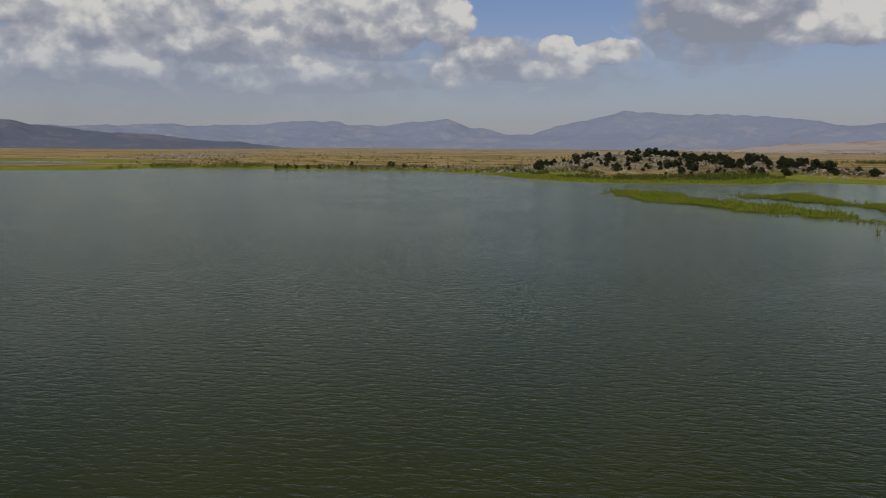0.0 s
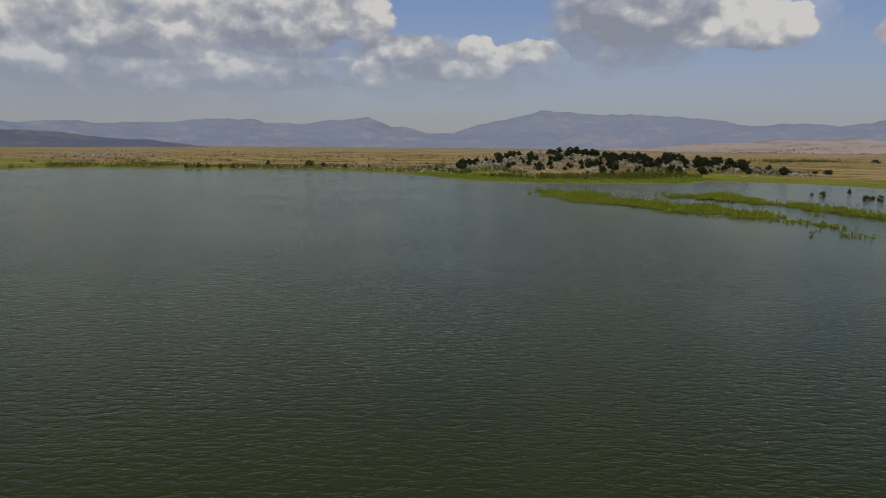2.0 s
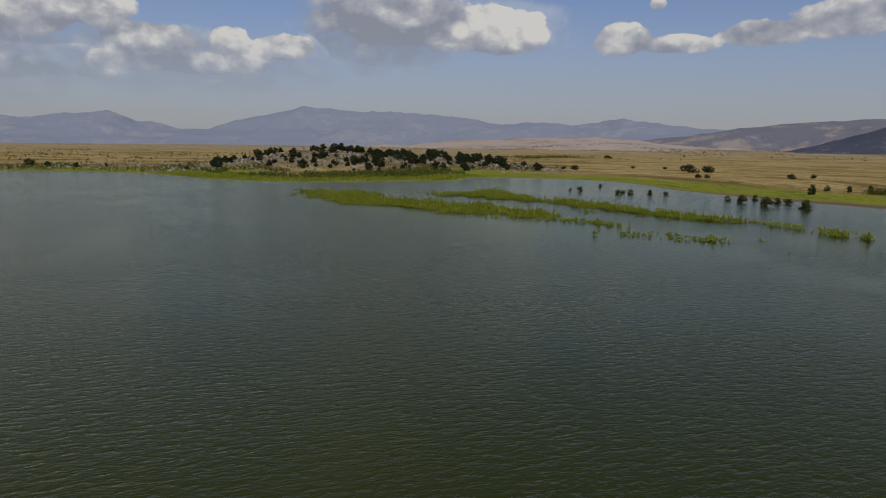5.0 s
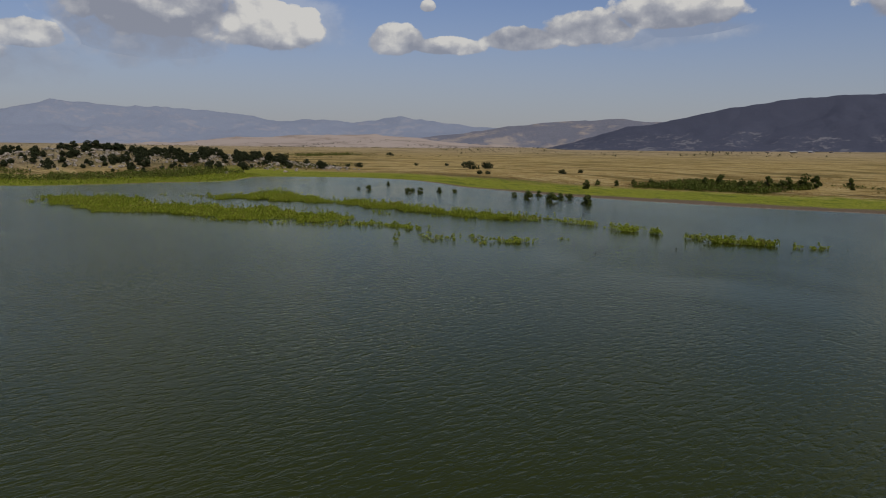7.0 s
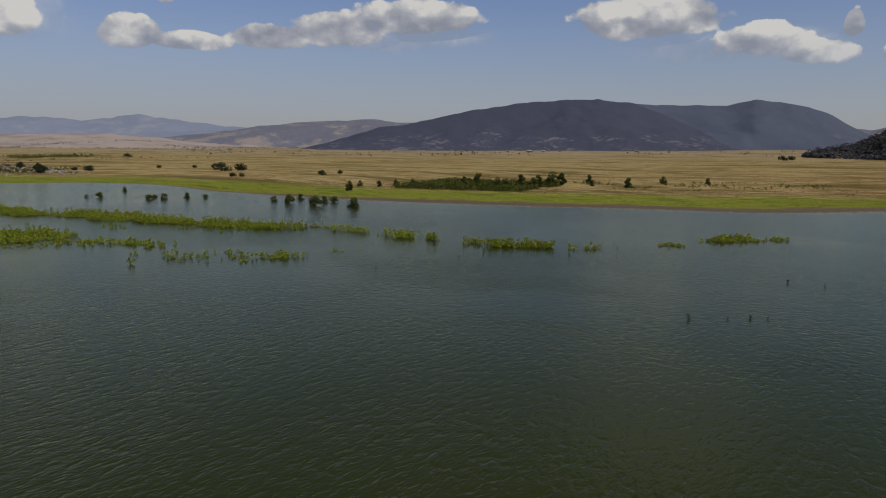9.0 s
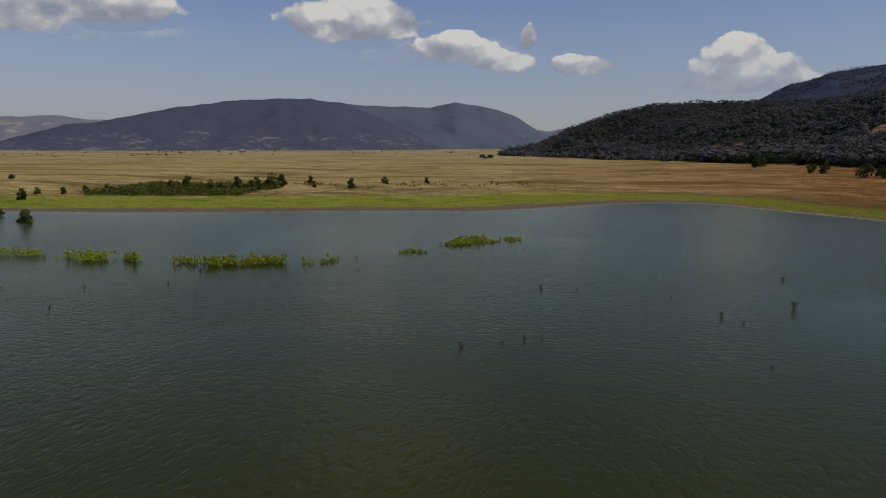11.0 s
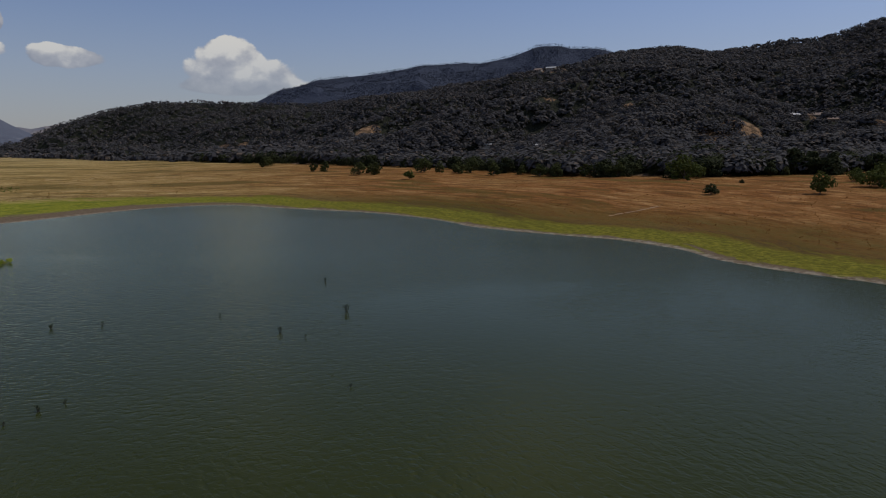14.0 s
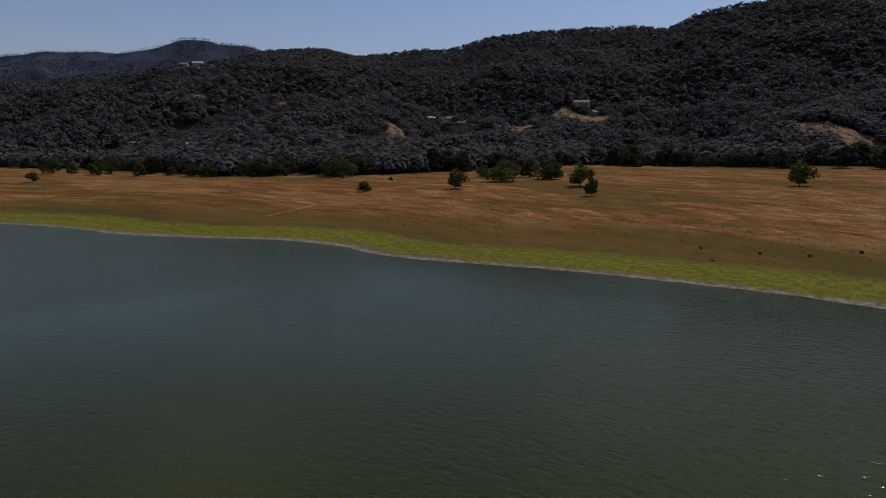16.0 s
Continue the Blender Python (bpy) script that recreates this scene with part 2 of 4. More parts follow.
def ground_material():
    """Mud at the waterline, a green sward, then dry summer grass with rusty and straw patches."""
    m, gr, p = material("lakeside ground")
    geo = gr.node("ShaderNodeNewGeometry").outputs["Position"]
    inland, sward, mud, rust = (gr.layer(k) for k in ("inland", "sward", "mud", "rust"))
    stretch = gr.node("ShaderNodeMapping", {"Vector": geo, "Scale": (1.0, 1.0, 0.2)})
    along = gr.node("ShaderNodeAttribute")
    along.attribute_name = "contour"
    n1, n2 = gr.noise(along.outputs["Vector"], 0.02, 6.0, 0.62, 0.6), gr.noise(along.outputs["Vector"], 0.11, 8.0, 0.74, 0.6)
    n3, grain = gr.noise(stretch, 0.55, 5.0, 0.75), gr.noise(stretch, 3.0, 4.0, 0.7)
    wobble = gr.math("MULTIPLY", gr.math("SUBTRACT", n2.outputs[0], 0.5), 130.0)
    at = gr.math("ADD", inland, gr.math("MULTIPLY", wobble, gr.range(inland, 8.0, 60.0, 0.16, 0.9)))
    straw = gr.ramp(n2.outputs[0], [(0.36, (0.185, 0.125, 0.040)), (0.47, (0.38, 0.272, 0.095)), (0.54, (0.46, 0.345, 0.140)), (0.64, (0.58, 0.46, 0.23))])
    rusty = gr.ramp(n2.outputs[0], [(0.36, (0.080, 0.023, 0.006)), (0.48, (0.180, 0.055, 0.011)), (0.56, (0.28, 0.108, 0.032)), (0.66, (0.42, 0.215, 0.085))])
    dry = gr.mix(gr.math("ADD", gr.math("MULTIPLY", rust, 0.9), gr.math("MULTIPLY", gr.math("SUBTRACT", n1.outputs[0], 0.5), 1.3), clamp=True), straw, rusty)
    rocky = gr.math("MULTIPLY", gr.layer("rocky"), gr.range(n3.outputs[0], 0.30, 0.5))
    dry = gr.mix(rocky, dry, gr.mix(gr.range(grain.outputs[0], 0.35, 0.65), (0.13, 0.105, 0.055), (0.36, 0.30, 0.20)))
    # the ground colour turns paler tan with distance inland
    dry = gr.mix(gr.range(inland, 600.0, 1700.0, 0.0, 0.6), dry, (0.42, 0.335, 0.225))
    # bent stalks and bare earth, in streaks
    dry = gr.mix(gr.math("MULTIPLY", gr.range(n3.outputs[0], 0.46, 0.62), 0.5), dry, gr.mix(rust, (0.150, 0.105, 0.038), (0.095, 0.048, 0.015)))
    dry = gr.mix(gr.math("MULTIPLY", gr.range(n1.outputs[0], 0.5, 0.60), 0.65), dry, (0.090, 0.078, 0.019))
    olive = gr.math("MULTIPLY", gr.math("MULTIPLY", gr.range(inland, 85.0, 35.0), rust), gr.range(n2.outputs[0], 0.4, 0.6, 0.35, 0.85))
    dry = gr.mix(olive, dry, (0.072, 0.062, 0.011))
    green = gr.ramp(n3.outputs[0], [(0.38, (0.125, 0.155, 0.013)), (0.5, (0.230, 0.255, 0.024)), (0.64, (0.33, 0.315, 0.048))])
    green = gr.mix(gr.math("MULTIPLY", gr.range(n2.outputs[0], 0.50, 0.40), 0.7), green, (0.060, 0.098, 0.012))
    green = gr.mix(gr.range(n2.outputs[0], 0.56, 0.72, 0.0, 0.6), green, (0.155, 0.14, 0.045))
    green = gr.mix(gr.math("MULTIPLY", rust, 0.75), green, gr.mix(gr.range(n3.outputs[0], 0.4, 0.62), (0.085, 0.076, 0.010), (0.185, 0.155, 0.020)))
    k = gr.math("DIVIDE", at, sward)
    col = gr.mix(gr.range(k, 0.72, 1.12), green, dry)
    # a darker tide line where the grass dried first
    line = gr.math("MULTIPLY", gr.range(k, 1.0, 1.1), gr.range(k, 1.35, 1.12))
    col = gr.mix(gr.math("MULTIPLY", line, gr.range(n3.outputs[0], 0.35, 0.6, 0.1, 0.75)), col, (0.075, 0.048, 0.022))
    wet = gr.ramp(n3.outputs[0], [(0.3, (0.105, 0.075, 0.05)), (0.7, (0.20, 0.15, 0.10))])
    col = gr.mix(gr.range(gr.math("DIVIDE", at, mud), 0.75, 1.15), wet, col)
    foam = gr.math("MULTIPLY", gr.range(inland, 3.2, 0.6), gr.range(n3.outputs[0], 0.4, 0.6))
    col = gr.mix(gr.math("MULTIPLY", foam, 0.6), col, (0.44, 0.41, 0.33))
    col = gr.mix(gr.math("MULTIPLY", gr.range(grain.outputs[0], 0.3, 0.75), 0.4), col, (0.055, 0.036, 0.014))
    gr.put(p.inputs["Base Color"], col)
    p.inputs["Specular IOR Level"].default_value = 0.03
    bump = gr.math("ADD", gr.math("MULTIPLY", n3.outputs[0], 0.7), gr.math("MULTIPLY", grain.outputs[0], 0.25))
    gr.put(p.inputs["Normal"], gr.node("ShaderNodeBump", {"Height": bump, "Strength": 0.7, "Distance": 0.6}))
    return m


def slope_material(name, cover, earth, share, size=0.02, clearings=False, mottle=0.4, low=None):
    """Scrub-covered slope with bare earth showing through; far ranges pass haze-tinted colours."""
    m, gr, p = material(name)
    geo = gr.node("ShaderNodeNewGeometry").outputs["Position"]
    n1, n2 = gr.noise(geo, size * 0.25, 5.0, 0.6, 0.5), gr.noise(geo, size, 7.0, 0.7)
    n3 = gr.noise(geo, size * 9, 4.0, 0.7)
    col = gr.mix(n3.outputs[0], tuple(c * (1 - mottle) for c in cover), tuple(c * (1 + mottle) for c in cover))
    bare = gr.math("ADD", gr.math("MULTIPLY", n1.outputs[0], 0.55), gr.math("MULTIPLY", n2.outputs[0], 0.65))
    if low:
        # fields and outcrops keep to the lower slope
        up = gr.node("ShaderNodeSeparateXYZ", {0: geo}).outputs[2]
        bare = gr.math("SUBTRACT", bare, gr.range(up, low * 0.6, low * 1.3, 0.0, 0.14))
    col = gr.mix(gr.range(bare, 1.0 - share, 1.12 - share), col, earth)
    if clearings:
        stony = gr.mix(gr.range(n3.outputs[0], 0.35, 0.65), (0.075, 0.05, 0.03), (0.32, 0.20, 0.115))
        col = gr.mix(gr.range(gr.math("ADD", gr.layer("bare"), gr.math("MULTIPLY", gr.math("SUBTRACT", n2.outputs[0], 0.5), 0.9)), 0.35, 0.6), col, stony)
    gr.put(p.inputs["Base Color"], col)
    p.inputs["Specular IOR Level"].default_value = 0.05
    gr.put(p.inputs["Normal"], gr.node("ShaderNodeBump", {"Height": n2.outputs[0], "Strength": 2 * mottle, "Distance": 0.25 / size}))
    return m, gr, p


def water_material():
    """Murky green water: a dull body under a glossy, wind-rippled skin."""
    m, gr, p = material("murky lake water")
    gr.tree.nodes.remove(p)
    geo = gr.node("ShaderNodeNewGeometry").outputs["Position"]
    place = gr.node("ShaderNodeSeparateXYZ", {0: geo})
    east = place.outputs[0]
    gust = gr.noise(geo, 0.012, 4.0, 0.6, 0.8)
    tint = gr.noise(geo, 0.006, 3.0, 0.5)
    ripples = []
    # wavelets run north over the open lake and veer east in the lee of the hill
    for stretch, turn in (((0.5, 1.0, 1.0), 6.0), ((1.0, 0.55, 1.0), 20.0)):
        spun = gr.node("ShaderNodeVectorRotate", {"Vector": geo, "Angle": radians(turn)})
        lie = gr.node("ShaderNodeMapping", {"Vector": spun, "Scale": stretch})
        broad, short = gr.noise(lie, 1.1, 2.0, 0.5, 0.25).outputs[0], gr.noise(lie, 2.5, 2.0, 0.55, 0.3).outputs[0]
        crest = gr.math("SUBTRACT", 1.0, gr.math("ABSOLUTE", gr.math("MULTIPLY", gr.math("SUBTRACT", broad, 0.5), 4.0)))
        ripples.append(gr.math("ADD", gr.math("ADD", broad, gr.math("MULTIPLY", crest, 0.16)), gr.math("MULTIPLY", short, 0.42)))
    veer = gr.range(gr.math("ADD", east, gr.math("MULTIPLY", gr.math("SUBTRACT", gust.outputs[0], 0.5), 160.0)), 20.0, 100.0)
    n = gr.node("ShaderNodeMix", {0: veer, 2: ripples[0], 3: ripples[1]})
    chop = gr.noise(geo, 4.5, 2.0, 0.6).outputs[0]
    h = gr.math("ADD", n.outputs[0], gr.math("MULTIPLY", chop, 0.07))
    calm = gr.range(gr.math("SUBTRACT", east, place.outputs[1]), 40.0, 120.0, 1.0, 0.4)
    amount = gr.math("MULTIPLY", gr.range(gust.outputs[0], 0.32, 0.62, 0.085, 0.205), calm)
    bump = gr.node("ShaderNodeBump", {"Height": h, "Strength": 1.0, "Distance": amount})
    body = gr.node("ShaderNodeBsdfDiffuse", {"Color": gr.mix(tint.outputs[0], (0.0275, 0.0305, 0.003), (0.024, 0.031, 0.0045)), "Normal": bump})
    skin = gr.node("ShaderNodeBsdfGlossy", {"Color": (0.92, 0.95, 0.82, 1), "Roughness": gr.range(gust.outputs[0], 0.35, 0.65, 0.10, 0.16), "Normal": bump})
    gloss = gr.node("ShaderNodeFresnel", {"IOR": 1.2, "Normal": bump})
    both = gr.node("ShaderNodeMixShader", {0: gloss, 1: body.outputs[0], 2: skin.outputs[0]})
    gr.put(gr.tree.nodes["Material Output"].inputs["Surface"], both.outputs[0])
    return m


GROUND, WATER, STONE = ground_material(), water_material(), stone_material()
OAK_LEAF = leaf_material("oak leaves", (0.022, 0.028, 0.013), (0.056, 0.064, 0.026))
# grey-green canopy, its dark tone raised and blued to stand for haze
WOOD_LEAF = leaf_material("hillside canopy", (0.066, 0.066, 0.072), (0.112, 0.108, 0.104), (0.135, 0.108, 0.088), 0.25, 0.25)
# lighter olive copy of the oak leaf, with sunlight put into its colour
LIT_FOOT_LEAF = leaf_material("sunlit oak leaves", (0.034, 0.042, 0.015), (0.085, 0.094, 0.032))
# leaf colour carries the same painted haze as the ridge below it
HAZED_RIDGE_LEAF = leaf_material("hazed ridge canopy", (0.050, 0.060, 0.086), (0.066, 0.075, 0.100), None, 0.2, 0.25)
WILLOW_LEAF = leaf_material("willow leaves", (0.044, 0.056, 0.014), (0.105, 0.122, 0.030))
REED_LEAF = leaf_material("reed and young willow", (0.17, 0.21, 0.018), (0.40, 0.45, 0.050), (0.28, 0.22, 0.07), 0.4)
MARSH_LEAF = leaf_material("marsh shrubs", (0.060, 0.080, 0.014), (0.145, 0.170, 0.032), (0.14, 0.1, 0.04))
BARK = bark_material("grey oak bark", (0.05, 0.042, 0.034), (0.15, 0.13, 0.11))
DEAD = bark_material("drowned twigs", (0.02, 0.018, 0.014), (0.07, 0.06, 0.045))
RUST_TUFT = leaf_material("rusty grass tufts", (0.13, 0.052, 0.013), (0.30, 0.145, 0.045), None, 0.4)
TUFT_LEAF = leaf_material("dry grass tufts", (0.19, 0.10, 0.03), (0.40, 0.26, 0.095), None, 0.4)

# ---- the lie of the land ----
SHORE = [(-3000, 700), (-1000, 645), (-600, 640), (-492, 662), (-455, 690), (-440, 750), (-400, 800), (-230, 786), (-122, 769), (-32, 688), (12, 548), (51, 486), (94, 470),
         (143, 473), (192, 468), (228, 506), (255, 527), (286, 503), (313, 468), (319, 413), (306, 366), (283, 312), (274, 270),
         (265, 225), (263, 175), (265, 140), (270, 95), (279, 60), (281, 20), (291, -5), (316, -37), (332, -64), (333, -95),
         (303, -111), (263, -131), (228, -138), (197, -137), (165, -144), (146, -151), (126, -150), (102, -141), (60, -143), (30, -141),
         (4, -136), (-60, -122), (-220, -118), (-700, -180), (-3000, -600)]


def smooth_line(pts, n):
    """Catmull-Rom through the points, n steps a span."""
    p = np.array(pts, float)
    p = np.vstack([2 * p[0] - p[1], p, 2 * p[-1] - p[-2]])
    u = np.linspace(0, 1, n, endpoint=False)[:, None]
    rows = []
    for i in range(1, len(p) - 2):
        a, b, c, d = p[i - 1 : i + 3]
        rows.append(0.5 * (2 * b + (c - a) * u + (2 * a - 5 * b + 4 * c - d) * u**2 + (3 * b - a - 3 * c + d) * u**3))
    return np.vstack(rows + [p[-2:-1]])


LATTICE = np.random.RandomState(7).rand(256, 256)


def vnoise(x, y):
    """Smooth value noise, 0 to 1."""
    xi, yi = np.floor(x).astype(int), np.floor(y).astype(int)
    fx, fy = x - xi, y - yi
    fx, fy = fx * fx * (3 - 2 * fx), fy * fy * (3 - 2 * fy)
    a, b = LATTICE[xi % 256, yi % 256], LATTICE[(xi + 1) % 256, yi % 256]
    c, d = LATTICE[xi % 256, (yi + 1) % 256], LATTICE[(xi + 1) % 256, (yi + 1) % 256]
    return (a * (1 - fx) + b * fx) * (1 - fy) + (c * (1 - fx) + d * fx) * fy


def fbm(x, y, size, octaves=4):
    """Layered noise, about -1 to 1."""
    total, amp = 0.0, 0.5
    for k in range(octaves):
        total = total + amp * (2 * vnoise(x / size + 17.3 * k, y / size + 5.1 * k) - 1)
        size, amp = size / 2.1, amp * 0.5
    return total


LINE = smooth_line(SHORE, 5)


def shore_distance(x, y):
    """Metres inland from the waterline; negative over the lake."""
    x, y = np.asarray(x, float), np.asarray(y, float)
    best, inside = np.full(x.shape, 1e18), np.zeros(x.shape, bool)
    ring = np.vstack([LINE, LINE[:1]])
    for (ax, ay), (bx, by) in zip(ring[:-1], ring[1:]):
        dx, dy = bx - ax, by - ay
        u = np.clip(((x - ax) * dx + (y - ay) * dy) / (dx * dx + dy * dy + 1e-9), 0, 1)
        best = np.minimum(best, (x - ax - u * dx) ** 2 + (y - ay - u * dy) ** 2)
        if dy:
            inside ^= ((ay > y) != (by > y)) & (x < dx * (y - ay) / dy + ax)
    d = np.where(inside, -1, 1) * np.sqrt(best)
    # a lagoon behind the spit
    return np.minimum(d, (np.hypot((x + 790) / 1.3, y - 1105) - 95))


def bearing(x, y):
    a = np.degrees(np.arctan2(x, y))
    return np.where(a < -120, a + 360, a)


KNOLL = (215.0, 702.0)


def knoll(x, y):
    dx, dy = x - KNOLL[0], y - KNOLL[1]
    a, b = dx * 0.96 - dy * 0.28, dx * 0.28 + dy * 0.96
    return 16.0 * np.exp(-(((a + 15) / 165.0) ** 4) - (b / 50.0) ** 2) * (1 + 0.35 * fbm(x, y, 50.0, 3)) + 2.0 * np.exp(-(((a + 40) / 60.0) ** 2) - (b / 40.0) ** 2)


def ground_height(x, y):
    d = shore_distance(x, y)
    d = d + 2.0 * fbm(x, y, 22.0, 3)
    a = bearing(x, y)
    slope = np.interp(a, [-60, 20, 34, 55, 98, 116, 150, 200], [0.012, 0.022, 0.020, 0.0105, 0.0105, 0.036, 0.043, 0.043])
    top = np.interp(a, [-60, 60, 98, 120, 200], [26, 26, 27, 60, 70])
    land = top * (1 - np.exp(-np.maximum(d, 0) * slope / top)) + np.where(d > 0, 0.25 * (1 - np.exp(-np.maximum(d, 0) / 4.0)), 0)
    land = land + np.clip(d / 120.0, 0, 1) * fbm(x, y, 90.0, 4) * np.interp(a, [-60, 98, 120, 200], [0.9, 0.9, 1.8, 1.8]) + knoll(x, y) * (d > 0)
    # the plain tilts up towards the far hills
    land = land + 0.008 * np.maximum(d - 900.0, 0) * np.interp(a, [92, 100], [1, 0])
    bed = np.maximum(d * 0.05, -4.0)
    return np.where(d > 0, land, bed)


# near wooded hill: bearing, foot distance, crest distance, crest height
FOOT = ([90, 95, 105, 115, 125, 135, 142, 150, 158, 175, 190, 215], [1500, 1350, 900, 660, 560, 480, 450, 485, 535, 525, 510, 520])
CREST = ([90, 95, 110, 125, 140, 155, 175, 215], [2000, 1900, 1600, 1380, 1280, 1200, 1120, 1120])
TOP_AZ = [88, 92.5, 94.8, 98.1, 101.1, 104.3, 108, 113, 118, 125.9, 130.3, 134.1, 136.7, 139.5, 143.1, 145.8, 148.2, 150, 153.2, 156.7, 160.5, 164.3, 166.7, 169.4, 172, 180, 190, 215]
TOP_SLOPE = [0, 14, 34, 53, 63.5, 67, 66, 66, 78, 95, 107, 118, 129, 134.5, 128.5, 134, 140, 139, 155, 162, 165.5, 167, 162, 182, 189, 194, 200, 190]


def hill_height(x, y):
    a, r = bearing(x, y), np.hypot(x, y)
    foot, crest = np.interp(a, *FOOT), np.interp(a, *CREST)
    peak = 25 + np.interp(a, TOP_AZ, TOP_SLOPE) / 1000.0 * crest - 8.0
    u = (r - foot) / (crest - foot)
    base = ground_height(x, y)
    rise = np.clip(u, 0, 1) ** 1.12
    rough = fbm(x, y, 300.0, 5) * 60.0 + np.abs(fbm(x + 900, y, 210.0, 3)) * -58.0
    z = base + (peak - base) * rise + rough * np.clip(4 * u * (1 - u), 0, 1) ** 0.8
    z = np.where(u > 1, peak - (u - 1) * 320.0, z)
    return np.where(u < 0, base - 0.4 + u * 60, z - 0.4)


# the ranges behind, each as bearings, heights over the lake, and the distance of crest and foot
RANGES = dict(
    far_hill=(2950.0, 2350.0, [50, 54.8, 57, 59.9, 62, 64.4, 66.5, 70.3, 72, 74.4, 76.9, 80, 83.8, 86.5],
              [20, 85, 117, 138, 166, 194, 208, 224, 232, 237, 217, 150, 64, 12]),
    valley_hill=(3250.0, 2650.0, [70, 74, 76.9, 80, 83.8, 85.8, 88.3, 90.3, 92.1, 95], [120, 205, 236, 224, 215, 244, 219, 185, 126, 30]),
    high_ridge=(2600.0, 1900.0, [104, 108, 110.5, 113.1, 117, 121, 125.9, 128.1, 130.3, 132, 134.6, 136.7, 141, 146],
                [20, 180, 238, 272, 295, 322, 336, 354, 388, 395, 383, 358, 300, 200]),
    back_hill=(3700.0, 3000.0, [36, 40, 45.4, 49.9, 54.3, 56.9, 59.3, 64, 75.2, 76.2, 79, 93.2, 95.5, 99],
               [30, 70, 124, 163, 175, 181, 164, 150, 255, 252, 200, 120, 150, 90]),
    dry_foothill=(3300.0, 2300.0, [8, 16, 22, 27, 31, 36, 41, 45, 50, 56], [22, 34, 46, 74, 86, 88, 70, 50, 30, 20]),
    purple_hill=(3600.0, 2900.0, [-75, -60, -40, -33, -31.8, -28, -22, -16, -12, -9], [120, 170, 165, 148, 125, 106, 80, 48, 26, 15]),
    distant_mountain=(4600.0, 3700.0, [-60, -50, -41, -33.1, -29.7, -27.9, -22, -15.7, -12.8, -9.5, -6.4, -2.9, -0.6, 1.2, 4.4, 6.3, 9.5, 12.4, 13.4, 14.9, 17.6, 22.3, 25.7, 29.2, 31.7, 35.2, 39, 42.7, 46, 52, 60],
                      [120, 150, 150, 140, 146, 159, 174, 176, 205, 205, 189, 215, 232, 184, 144, 142, 214, 268, 290, 281, 274, 264, 234, 196, 207, 198, 229, 192, 155, 110, 60]),
)


def range_height(name, x, y):
    crest, foot, azs, tops = RANGES[name]
    a, r = bearing(x, y), np.hypot(x, y)
    peak = np.interp(a, azs, tops) + fbm(x, y, 110.0, 5) * np.where(crest > 4000, 20.0, 12.0)
    u = (r - foot) / (crest - foot)
    z = 15 + (peak - 15) * np.clip(u, 0, 1) ** 1.2
    z = z + (fbm(x, y, 420.0, 5) - np.abs(fbm(x, y + 700, 230.0, 4)) * 0.8) * 0.24 * np.maximum(peak - 15, 0) * np.clip(4 * u * (1 - u), 0, 1)
    return np.where(u > 1, peak - (u - 1) * 300.0, z)

# ---- building helpers ----
def mesh_from(name, verts, quads, mat, smooth=False):
    """A mesh from arrays of places and of four corners a face."""
    me = bpy.data.meshes.new(name)
    verts, quads = np.asarray(verts, np.float32), np.asarray(quads, np.int32)
    me.vertices.add(len(verts))
    me.vertices.foreach_set("co", verts.ravel())
    me.loops.add(quads.size)
    me.loops.foreach_set("vertex_index", quads.ravel())
    me.polygons.add(len(quads))
    me.polygons.foreach_set("loop_start", np.arange(0, quads.size, 4, dtype=np.int32))
    me.polygons.foreach_set("loop_total", np.full(len(quads), 4, np.int32))
    if smooth:
        me.polygons.foreach_set("use_smooth", np.ones(len(quads), bool))
    me.materials.append(mat)
    me.update(calc_edges=True)
    me.validate()
    return me


def part(name, bm, mat, parent=None, label=""):
    """Links a bmesh as one mesh object, under a thing or a part if given."""
    me = bpy.data.meshes.new(name)
    bm.to_mesh(me)
    bm.free()
    me.materials.append(mat)
    ob = new(name, me)
    if parent:
        ob.parent = parent
    return tagged(ob, label)


def grid_quads(rows, cols):
    i, j = np.meshgrid(np.arange(rows - 1), np.arange(cols - 1), indexing="ij")
    a = (i * cols + j).ravel()
    return np.stack([a, a + 1, a + cols + 1, a + cols], 1)


def polar_patch(name, azs, radii, height, mat):
    A, R = np.meshgrid(np.radians(azs), radii, indexing="ij")
    x, y = R * np.sin(A), R * np.cos(A)
    z = height(x.ravel(), y.ravel())
    me = mesh_from(name, np.stack([x.ravel(), y.ravel(), z], 1), grid_quads(len(azs), len(radii))[:, ::-1], mat, True)
    return new(name, me), x.ravel(), y.ravel()


